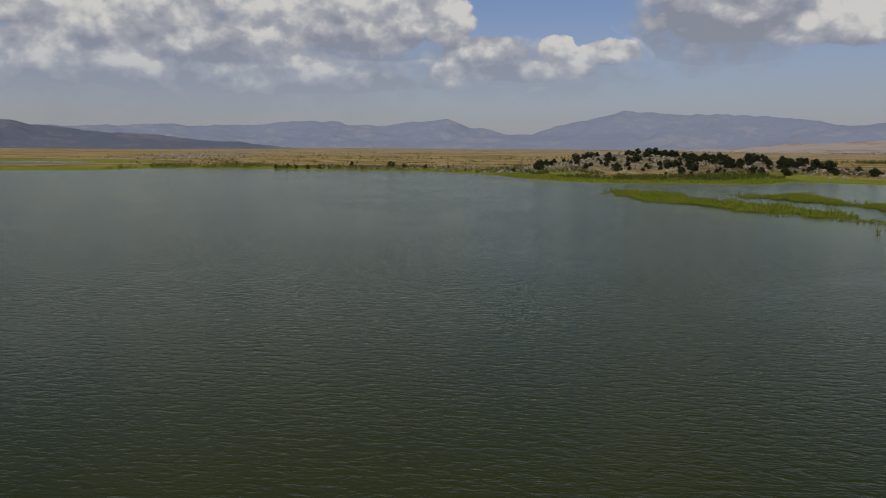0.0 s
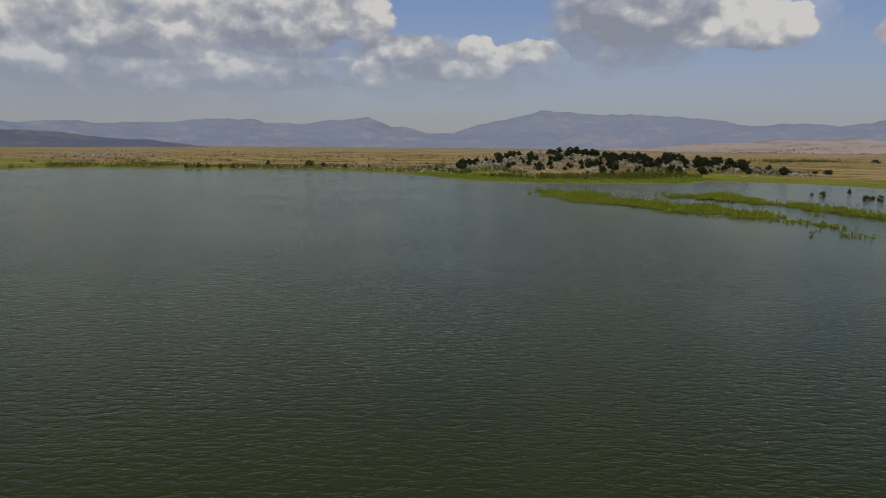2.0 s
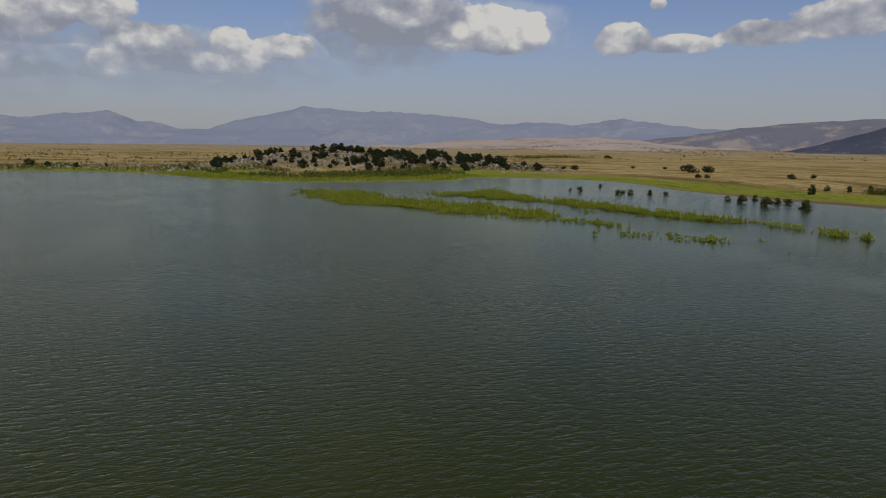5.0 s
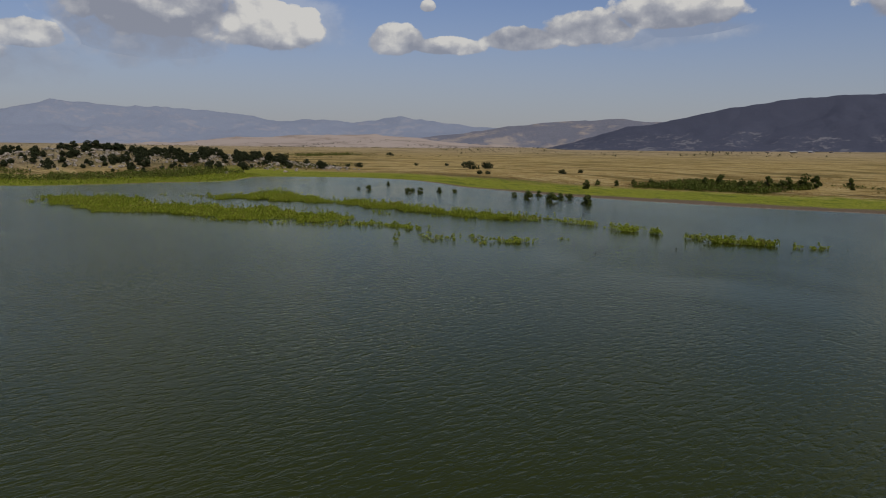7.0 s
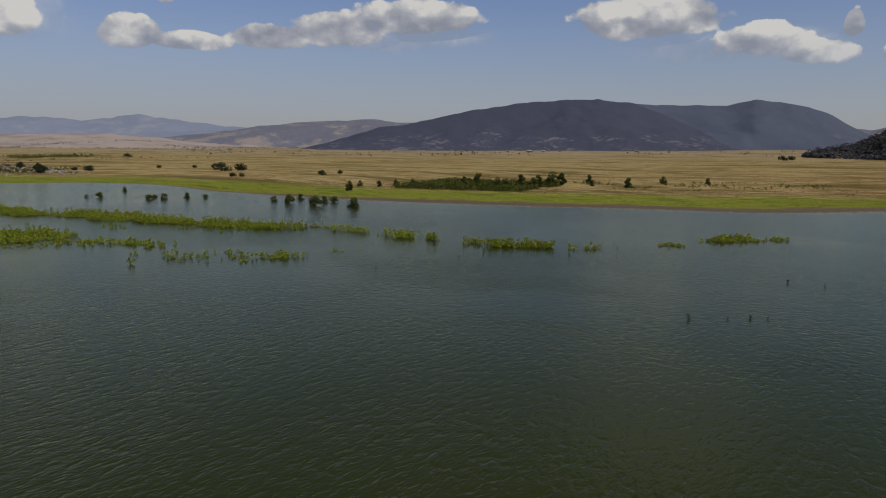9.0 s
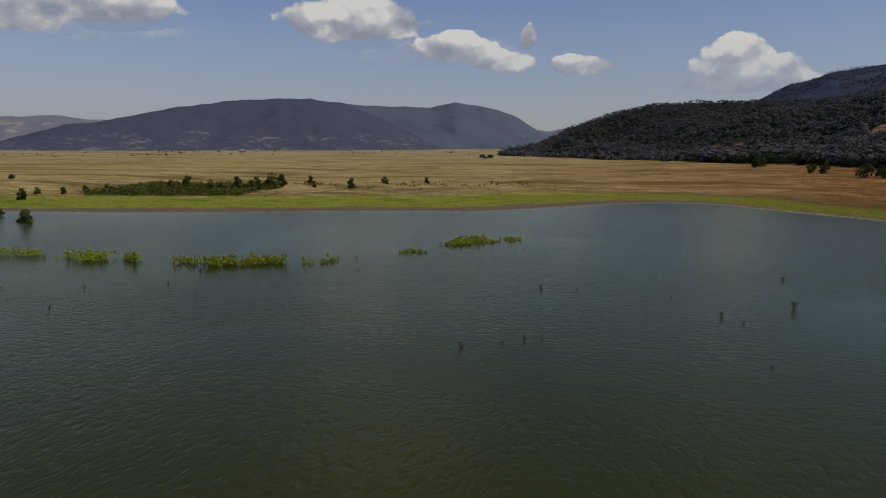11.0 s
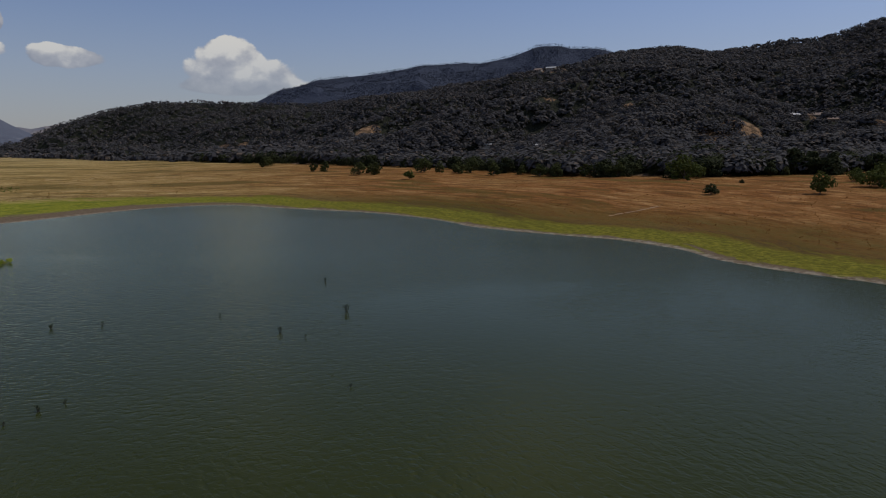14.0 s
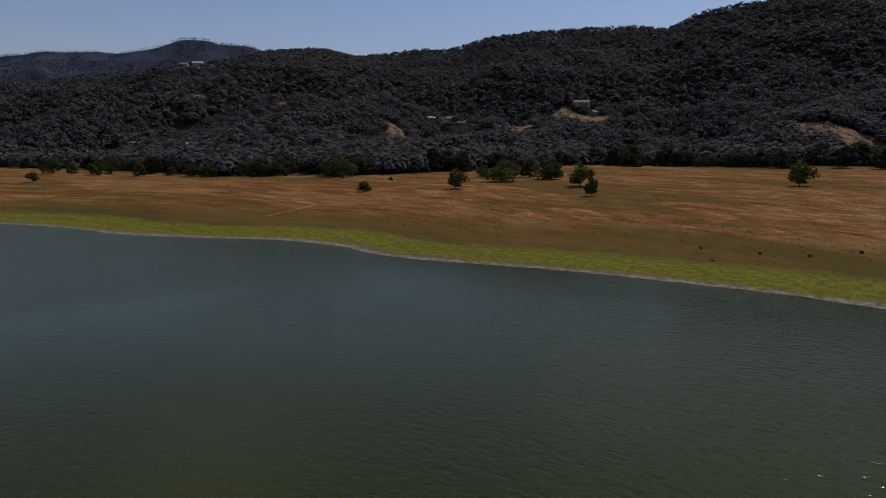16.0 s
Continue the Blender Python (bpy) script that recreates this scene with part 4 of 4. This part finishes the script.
# ---- marsh shrubs behind the north shore ----
def band(area, keep, count):
    """Places in a rectangle between two distances inland."""
    p = rng.uniform(area[:2], area[2:], (count, 2))
    d = shore_distance(p[:, 0], p[:, 1])
    ok = (d > keep[0]) & (d < keep[1]) & (vnoise(p[:, 0] / 30 + 9, p[:, 1] / 30) > keep[2])
    return p[ok], d[ok]


p, d = band((-20, 440, 262, 680), (2, 60, 0.0), 9000)
thicket("marsh_sedge", p, np.full(len(p), 0.7) + rng.uniform(0, 0.7, len(p)), 0.9, 6, 0.5, REED_LEAF, rng, "bright green sedge along the north shore", "sedge", 0.3, ground_height)
p, d = band((-20, 460, 262, 690), (42, 105, 0.30), 9000)
thicket("marsh_shrubs", p, rng.uniform(1.2, 4.2, len(p)), 1.2, 10, 0.6, MARSH_LEAF, rng, "thick green willow scrub behind the marsh", "shrubs", 0.25, ground_height)
p, d = band((-460, 690, 30, 1010), (6, 120, 0.40), 11000)
thicket("shore_shrubs", p, rng.uniform(0.6, 4.2, len(p)) * (0.6 + 0.9 * vnoise(p[:, 0] / 25 + 4, p[:, 1] / 25)), 1.3, 9, 0.6, MARSH_LEAF, rng, "patchy green shrubs on the far shore", "shrubs", 0.25, ground_height)
p, d = band((340, 138, 446, 226), (84, 160, 0.10), 3600)
thicket("grove_undergrowth", p, rng.uniform(0.8, 4.2, len(p)), 1.4, 9, 0.6, MARSH_LEAF, rng, "thick green willow undergrowth in the grove", "shrubs", 0.25, ground_height)
p, d = band((400, -20, 520, 140), (110, 210, 0.55), 700)
thicket("field_scrub", p, rng.uniform(0.5, 1.9, len(p)), 1.0, 8, 0.45, MARSH_LEAF, rng, "low green scrub on the dry plain", "shrubs", 0.25, ground_height)
p, d = band((-900, 900, 900, 1700), (140, 900, 0.62), 4200)
thicket("plain_scrub", p, rng.uniform(0.8, 3.4, len(p)), 2.0, 9, 0.8, OAK_LEAF, rng, "sparse dark scrub across the far plain", "shrubs", 0.25, ground_height)

p = np.repeat(np.array([(299, 615), (336, 614), (364, 615), (442, 682)], float), 45, 0) + rng.normal(size=(180, 2)) * (16, 5)
thicket("field_hedge", p, rng.uniform(0.8, 4.0, len(p)), 1.4, 10, 0.55, MARSH_LEAF, rng, "ragged line of green shrubs on the plain", "shrubs", 0.25, ground_height)
p = np.repeat(np.array([(621, 1053), (673, 1071), (720, 1076)], float), 110, 0) + rng.normal(size=(330, 2)) * (26, 12)
thicket("plain_grove", p, rng.uniform(2.0, 6.5, len(p)), 2.0, 12, 0.8, MARSH_LEAF, rng, "grey-green grove of trees on the plain", "trees", 0.25, ground_height)
p = rng.uniform((-860, 1250), (-100, 2300), (900, 2))
p = p[vnoise(p[:, 0] / 60 + 8, p[:, 1] / 60) > 0.6]
thicket("plain_bushes", p, rng.uniform(1.0, 4.5, len(p)), 2.2, 10, 0.9, OAK_LEAF, rng, "dark bushes dotted over the northern plain", "shrubs", 0.25, ground_height)
a = np.radians(rng.uniform(10, 54, 1500))
r = rng.uniform(2320, 3000, 1500)
p = np.stack([r * np.sin(a), r * np.cos(a)], 1)
p = p[vnoise(p[:, 0] / 220, p[:, 1] / 60) > 0.66]
thicket("foothill_trees", p, rng.uniform(2.0, 5.0, len(p)), 3.5, 10, 1.2, OAK_LEAF, rng, "thin lines of trees across the tan foothills", "trees", 0.25, lambda x, y: np.maximum(range_height("dry_foothill", x, y), ground_height(x, y)))
a = np.radians(rng.uniform(42, 96, 420))
r = rng.uniform(1500, 2330, 420)
p = np.stack([r * np.sin(a), r * np.cos(a)], 1)
p = p[vnoise(p[:, 0] / 90, p[:, 1] / 90) > 0.5]
thicket("hedge_trees", p, rng.uniform(2.0, 6.5, len(p)), 2.6, 12, 1.1, OAK_LEAF, rng, "dark scattered trees along the far edge of the plain", "trees", 0.25, ground_height)
a, b = rng.uniform(-220, 200, 1700), rng.normal(size=1700) * 28 - 12
p = np.stack([KNOLL[0] + a * 0.96 + b * 0.28, KNOLL[1] - a * 0.28 + b * 0.96], 1)
thicket("knoll_scrub", p, rng.uniform(0.7, 3.2, 1700), 1.1, 8, 0.5, OAK_LEAF, rng, "grey-green scrub between the rocks of the knoll", "shrubs", 0.25, ground_height)
a = np.radians(rng.uniform(104, 186, 14000))
r = rng.uniform(150, 560, 14000)
p = np.stack([r * np.sin(a), r * np.cos(a)], 1)
d = shore_distance(p[:, 0], p[:, 1])
p = p[(d > 34) & (d < 300) & (vnoise(p[:, 0] / 13, p[:, 1] / 13) + rng.uniform(-0.3, 0.3, len(p)) > 0.42)]
thicket("grass_tufts", p, rng.uniform(0.1, 0.3, len(p)), 0.6, 4, 0.2, RUST_TUFT, rng, "tufts of dry rusty grass on the shore slope", "grass", 0.3, ground_height)
a = np.radians(rng.uniform(38, 104, 22000))
r = rng.uniform(260, 640, 22000)
p = np.stack([r * np.sin(a), r * np.cos(a)], 1)
d = shore_distance(p[:, 0], p[:, 1])
p = p[(d > 75) & (d < 330) & (vnoise(p[:, 0] / 15, p[:, 1] / 15) + rng.uniform(-0.3, 0.3, len(p)) > 0.5)]
thicket("grass_tufts", p, rng.uniform(0.12, 0.4, len(p)), 0.6, 4, 0.26, TUFT_LEAF, rng, "tufts of straw-coloured grass on the plain", "grass", 0.3, ground_height)

# ---- canopy of the wooded hill ----
n = 60000
a = np.radians(rng.uniform(89.4, 205, n))
ca = np.degrees(a)
foot, crest = np.interp(ca, *FOOT), np.interp(ca, *CREST)
r = np.sqrt(rng.uniform(0, 1, n)) * (crest + 30 - 300) + 300
x, y = r * np.sin(a), r * np.cos(a)
ok = (r > foot + 12 + 60 * fbm(x, y, 55.0, 2))
for cx, cy, cr in CLEARINGS:
    for ahead in (0.0, 9.0):
        k = 1 + ahead / r
        ok &= (np.hypot(x * k - cx, y * k - cy) > cr * (0.66 + 1.1 * fbm(x, y, 12.0, 2))) | (rng.uniform(0, 1, n) < 0.10)
ok &= vnoise(x / 19 + 40, y / 19) > 0.10
x, y, r, u = x[ok], y[ok], r[ok], ((r - foot) / (crest - foot))[ok]
size = rng.uniform(2.6, 6.0, len(x)) * np.interp(u, [0, 0.15, 0.4, 1], [1.7, 1.45, 0.95, 0.8])
z = hill_height(x, y)
# more and smaller sprays where the wood is near
sprays = np.where(r < 800, 44, 15)
idx = np.repeat(np.arange(len(x)), sprays)
d = rng.normal(size=(len(idx), 3))
d /= np.linalg.norm(d, axis=1, keepdims=True)
d[:, 2] = np.abs(d[:, 2]) * 1.15 - 0.15
c = np.stack([x, y, z + size * 0.62], 1)[idx] + d * size[idx, None] * rng.uniform(0.75, 1.05, (len(idx), 1)) * (1, 1, 0.85)
v, q = leaves(c, size[idx] * np.where(r < 800, 0.22, 0.37)[idx], rng, 0.0, d + (0, 0, 0.6), 0.14)
canopy = new("hillside_woodland", mesh_from("hillside_woodland", v, q, WOOD_LEAF))
tagged(canopy, "dense dark oak and chaparral woodland covering the hillside", "woodland", kind="stuff")

# bigger and darker oaks crowd the foot of the hill
n = 1500
a = np.radians(rng.uniform(104, 200, n))
foot = np.interp(np.degrees(a), *FOOT)
r = foot + 4 + 85 * rng.uniform(0, 1, n) ** 1.3
x, y = r * np.sin(a), r * np.cos(a)
ok = vnoise(x / 22 + 9, y / 22) > 0.44
for cx, cy, cr in CLEARINGS:
    for ahead in (0.0, 10.0, 20.0):
        k = 1 + ahead / r
        ok &= np.hypot(x * k - cx, y * k - cy) > cr * 0.85 + 3
x, y = x[ok], y[ok]
size = rng.uniform(3.6, 7.6, len(x))
z = hill_height(x, y)
idx = np.repeat(np.arange(len(x)), 170)
d = rng.normal(size=(len(idx), 3))
d /= np.linalg.norm(d, axis=1, keepdims=True)
lumps = 0.8 + 0.35 * vnoise(d[:, 0] * 2.2 + idx * 7.3, d[:, 1] * 2.2 + d[:, 2] * 1.7)
c = np.stack([x, y, z + size * 0.85], 1)[idx] + d * size[idx, None] * (lumps * rng.uniform(0.8, 1.0, len(idx)))[:, None] * (1, 1, 0.85)
v, q = leaves(c, size[idx] * 0.125, rng, 0.0, d + (0, 0, 0.4), 0.25)
oaks = new("foothill_woodland", mesh_from("foothill_woodland", v, q, OAK_LEAF))
tagged(oaks, "dark green rounded oaks crowded along the hill's foot", "woodland", kind="stuff")

# trees along the crest behind
n = 14000
a = np.radians(rng.uniform(106.5, 143, n))
r = rng.uniform(2330, 2625, n)
x, y = r * np.sin(a), r * np.cos(a)
p = np.stack([x, y], 1)[vnoise(x / 60, y / 60) > 0.3]
thicket("ridge_woodland", p, rng.uniform(1.5, 4.5, len(p)), 2.6, 12, 1.0, HAZED_RIDGE_LEAF, rng, "hazy trees along the crest of the high ridge", "woodland", 0.25, lambda x, y: range_height("high_ridge", x, y))

# ---- boulders ----
def make_boulder(seed):
    r = np.random.RandomState(seed)
    bm = bmesh.new()
    bmesh.ops.create_icosphere(bm, subdivisions=2, radius=1.0)
    noise.seed_set(seed)
    flat = r.uniform(0.55, 0.85)
    for vert in bm.verts:
        k = 1 + 0.45 * noise.noise(vert.co * 1.3) + 0.15 * noise.noise(vert.co * 3.5)
        vert.co = Vector((vert.co.x * k * 1.2, vert.co.y * k, vert.co.z * k * flat))
    return tagged(part("boulder", bm, STONE), "pale weathered granite boulder among dry grass", "boulder", "boulders round the knoll")


stones = [make_boulder(200 + k) for k in range(5)]
spots = []
while len(spots) < 298:
    if len(spots) < 235:
        a, b = rng.uniform(-215, 195), rng.normal() * 26 - 14
        x, y = KNOLL[0] + a * 0.96 + b * 0.28, KNOLL[1] - a * 0.28 + b * 0.96
    else:
        x, y = rng.uniform(-240, 60), rng.uniform(700, 960)
    if shore_distance(x, y) > 12 and vnoise(x / 22 + 70, y / 22) > 0.42:
        spots.append((x, y))
zs = ground_height(np.array([p[0] for p in spots]), np.array([p[1] for p in spots]))
for i, (p, z) in enumerate(zip(spots, zs)):
    s = rng.uniform(0.6, 2.3)
    m = Matrix.LocRotScale((p[0], p[1], z + s * 0.25), Euler((rng.uniform(-0.2, 0.2), rng.uniform(-0.2, 0.2), rng.uniform(0, 6.28))), (s, s, s))
    ob = stones[i] if i < len(stones) else copy_thing(stones[i % len(stones)], m)
    ob.matrix_basis = m

def rubble(name, places, sizes, rng, label, ground=ground_height):
    """Many small weathered blocks lying in the grass, joined into one mesh."""
    u = np.linspace(-1, 1, 4)
    faces, verts = [], []
    for axis in range(3):
        for side in (-1, 1):
            A, B = np.meshgrid(u, u, indexing="ij")
            p = np.zeros((16, 3))
            p[:, axis], p[:, (axis + 1) % 3], p[:, (axis + 2) % 3] = side, A.ravel(), B.ravel() * side
            faces.append(grid_quads(4, 4) + 16 * len(verts))
            verts.append(p)
    shape, quads = np.vstack(verts), np.vstack(faces)
    shape = shape / np.linalg.norm(shape, axis=1, keepdims=True) ** 0.75
    n, k = len(places), len(shape)
    x, y = np.asarray(places).T
    z = ground(x, y)
    axes, phase = rng.uniform(0.6, 1.3, (n, 1, 3)) * (1, 1, 0.75), rng.uniform(0, 6.28, (n, 1, 3))
    v = shape[None] * axes * (1 + 0.22 * np.sin(shape[None] * 2.3 + phase)[:, :, [1, 2, 0]])
    turn = rng.uniform(0, 6.28, (n, 1))
    c, t = np.cos(turn), np.sin(turn)
    v = np.stack([v[..., 0] * c - v[..., 1] * t, v[..., 0] * t + v[..., 1] * c, v[..., 2]], 2) * np.asarray(sizes)[:, None, None]
    v += np.stack([x, y, z + np.asarray(sizes) * 0.3], 1)[:, None, :]
    q = (quads[None] + (np.arange(n) * k)[:, None, None]).reshape(-1, 4)
    return tagged(new(name, mesh_from(name, v.reshape(-1, 3), q, STONE)), label, "rocks", kind="stuff")


a, b = rng.uniform(-225, 205, 900), rng.normal(size=900) * 30 - 16
rubble("knoll_rocks", np.stack([KNOLL[0] + a * 0.96 + b * 0.28, KNOLL[1] - a * 0.28 + b * 0.96], 1), rng.uniform(0.4, 1.8, 900), rng, "pale granite rocks strewn over the oak knoll")
p, d = band((-230, 700, 90, 960), (14, 150, 0.38), 900)
rubble("shore_rocks", p, rng.uniform(0.5, 1.9, len(p)), rng, "pale rocks among shrubs behind the north shore")
# blocks stand in for distant pale specks, likely a small town/quarry
p = np.stack([rng.uniform(-800, -540, 420), rng.uniform(1380, 1880, 420)], 1)
p = p[vnoise(p[:, 0] / 70, p[:, 1] / 70) > 0.35]
rubble("field_rocks", p, rng.uniform(1.0, 3.4, len(p)), rng, "pale blocks standing in for specks on the distant plain")

# ---- drowned shrubs in open water ----
def make_snag(seed):
    r = np.random.RandomState(seed)
    snag = new("drowned_shrub")
    bm = bmesh.new()
    tips = []
    for k in range(9):
        ang, lean = r.uniform(0, 6.28), r.uniform(0.1, 0.75)
        tip = (lean * math.cos(ang), lean * math.sin(ang), r.uniform(0.5, 1.5))
        limb(bm, (0, 0, -0.5), tip, 0.045, 0.012, 4)
        tips.append(tip)
    part("stem", bm, DEAD, snag, "bare dark drowned twigs")
    pts = np.array(tips)[np.repeat(np.arange(9), 6)] * r.uniform(0.55, 1.05, (54, 1)) + r.normal(size=(54, 3)) * 0.13
    v, q = leaves(pts, np.full(54, 0.14), r, 0.3)
    leaf = new("leaves", mesh_from("leaves", v, q, OAK_LEAF))
    leaf.parent = snag
    return tagged(snag, "half-drowned shrub poking out of the lake", "shrub", "drowned shrubs in the lake")


snags = [make_snag(300 + k) for k in range(3)]
SNAGS = [(131.8, -55.3, 1.0), (106.3, -47.7, 1.5), (119.3, -8.2, 1.0), (117.7, -14.6, 0.7), (79.3, 3.7, 0.9), (83.8, -4.5, 0.9), (113.9, -30.3, 0.6), (99.8, -34.6, 1.0), (74.1, -32.9, 0.5),
         (81.5, -1.5, 0.5), (84.8, -6.8, 0.5), (134, 40, 0.6), (118, 62, 0.7), (112, 75, 0.6), (123, 58, 0.5), (108, 52, 0.5), (96, 71, 0.6), (136, 29, 0.5), (152, 33, 0.7), (95.5, -36.5, 0.5)]
for i, (x, y, s) in enumerate(SNAGS):
    s *= 0.62
    m = Matrix.LocRotScale((x, y, 0.0), Euler((0, 0, rng.uniform(0, 6.28))), (s, s, s))
    ob = snags[i] if i < 3 else copy_thing(snags[i % 3], m)
    ob.matrix_basis = m

# ---- houses ----
def plain_material(name, a, b, rough=0.8):
    m, gr, p = material(name)
    tc = gr.node("ShaderNodeTexCoord").outputs["Object"]
    n = gr.noise(tc, 0.9, 6.0, 0.7)
    gr.put(p.inputs["Base Color"], gr.mix(gr.range(n.outputs[0], 0.3, 0.7), a, b))
    p.inputs["Roughness"].default_value = rough
    return m


WHITE_WALL = plain_material("sun-bleached stucco", (0.25, 0.22, 0.18), (0.38, 0.34, 0.29))
PALE_ROOF = plain_material("pale sheet roof", (0.36, 0.36, 0.37), (0.5, 0.5, 0.5), 0.6)
TILE_ROOF = plain_material("faded roof tiles", (0.19, 0.13, 0.10), (0.32, 0.25, 0.20))
DARK_GLASS = plain_material("dark window glass", (0.02, 0.022, 0.026), (0.04, 0.042, 0.048), 0.15)
DOOR_WOOD = plain_material("brown door paint", (0.09, 0.055, 0.035), (0.15, 0.10, 0.07))


def box(bm, x0, y0, z0, x1, y1, z1):
    vs = [bm.verts.new(p) for p in ((x0, y0, z0), (x1, y0, z0), (x1, y1, z0), (x0, y1, z0), (x0, y0, z1), (x1, y0, z1), (x1, y1, z1), (x0, y1, z1))]
    for f in ((3, 2, 1, 0), (4, 5, 6, 7), (0, 1, 5, 4), (1, 2, 6, 5), (2, 3, 7, 6), (3, 0, 4, 7)):
        bm.faces.new([vs[i] for i in f])


def make_house(length, depth, height, rise, roof, label):
    """A gabled building: walls, overhanging roof, a door and a row of windows on both long sides."""
    house = new("house")
    hl, hd = length / 2, depth / 2
    bm = bmesh.new()
    box(bm, -hl, -hd, -3.0, hl, hd, height)
    ends = [[bm.verts.new(p) for p in ((x, -hd, height + 0.002), (x, hd, height + 0.002), (x, 0, height + rise - 0.05))] for x in (-hl, hl)]
    bm.faces.new(ends[0][::-1])
    bm.faces.new(ends[1])
    part("wall", bm, WHITE_WALL, house)
    bm = bmesh.new()
    over, thick = 0.7, 0.25
    prof = [(-hd - over, height - over * rise / hd), (0, height + rise), (hd + over, height - over * rise / hd)]
    rows = [[bm.verts.new((x, y, z + dz)) for y, z in prof] for x, dz in ((-hl - over, 0), (hl + over, 0), (-hl - over, thick), (hl + over, thick))]
    for k in (0, 1):
        bm.faces.new((rows[0][k], rows[0][k + 1], rows[1][k + 1], rows[1][k]))
        bm.faces.new((rows[2][k], rows[3][k], rows[3][k + 1], rows[2][k + 1]))
        bm.faces.new((rows[0][k], rows[2][k], rows[2][k + 1], rows[0][k + 1]))
        bm.faces.new((rows[1][k], rows[1][k + 1], rows[3][k + 1], rows[3][k]))
    for k in (0, 2):
        bm.faces.new((rows[0][k], rows[1][k], rows[3][k], rows[2][k]))
    part("roof", bm, roof, house)
    bm = bmesh.new()
    box(bm, -0.5, hd, 0, 0.5, hd + 0.06, 2.05)
    part("door", bm, DOOR_WOOD, house)
    n = max(2, int(length / 5))
    for side in (-1, 1):
        for k in range(n):
            x = -hl + length * (k + 0.5) / n
            if abs(x) < 1.4 and side > 0:
                continue
            bm = bmesh.new()
            box(bm, x - 0.7, side * hd - 0.05, 1.0, x + 0.7, side * hd + 0.05, 2.2)
            part("window", bm, DARK_GLASS, house)
    return tagged(house, label, "house")


HOUSES = [(588, -431, 12, 7, 2.3, 1.3, 38, PALE_ROOF, 1), (506, -434, 10, 7, 2.3, 1.3, 34, PALE_ROOF, 1), (399, -690, 13, 8, 3.0, 2.0, 20, TILE_ROOF, 1), (383, -699, 12, 8, 3.4, 2.0, 15, TILE_ROOF, 1),
          (407, -668, 9, 7, 3.0, 1.6, 60, PALE_ROOF, 1), (275, -775, 17, 9, 3.6, 2.2, 12, TILE_ROOF, 1), (258, -768, 9, 7, 3.2, 1.8, 70, TILE_ROOF, 1), (880, -775, 15, 9, 3.4, 2.0, 30, PALE_ROOF, 1), (905, -770, 12, 8, 3.2, 2.0, 25, TILE_ROOF, 1), (140, -668, 11, 7, 3.2, 1.8, 10, TILE_ROOF, 1),
          (2010, 770, 20, 9, 3.2, 1.8, 68, PALE_ROOF, 0), (2040, 735, 14, 8, 3.0, 1.6, 60, PALE_ROOF, 0), (1985, 830, 11, 7, 2.8, 1.5, 75, TILE_ROOF, 0), (2060, 690, 10, 7, 2.8, 1.5, 50, TILE_ROOF, 0), (1930, 960, 11, 7, 2.8, 1.5, 62, TILE_ROOF, 0), (2150, 480, 12, 8, 2.8, 1.5, 80, TILE_ROOF, 0)]
for hx_, hy_, hl_, hd_, hh_, hr_, turn, roof, high in HOUSES:
    where = np.array([hx_]), np.array([hy_])
    base = float((hill_height if high else ground_height)(*where)[0])
    note = "pale house with a faded gabled roof on the wooded slope" if high else "long white farm building at the edge of the plain"
    ob = make_house(hl_, hd_, hh_, hr_, roof, note)
    ob.matrix_basis = pose(hx_, hy_, base + 0.6, 0, 0, turn)
    tagged(ob, group="hillside houses" if high else "farm buildings on the plain")
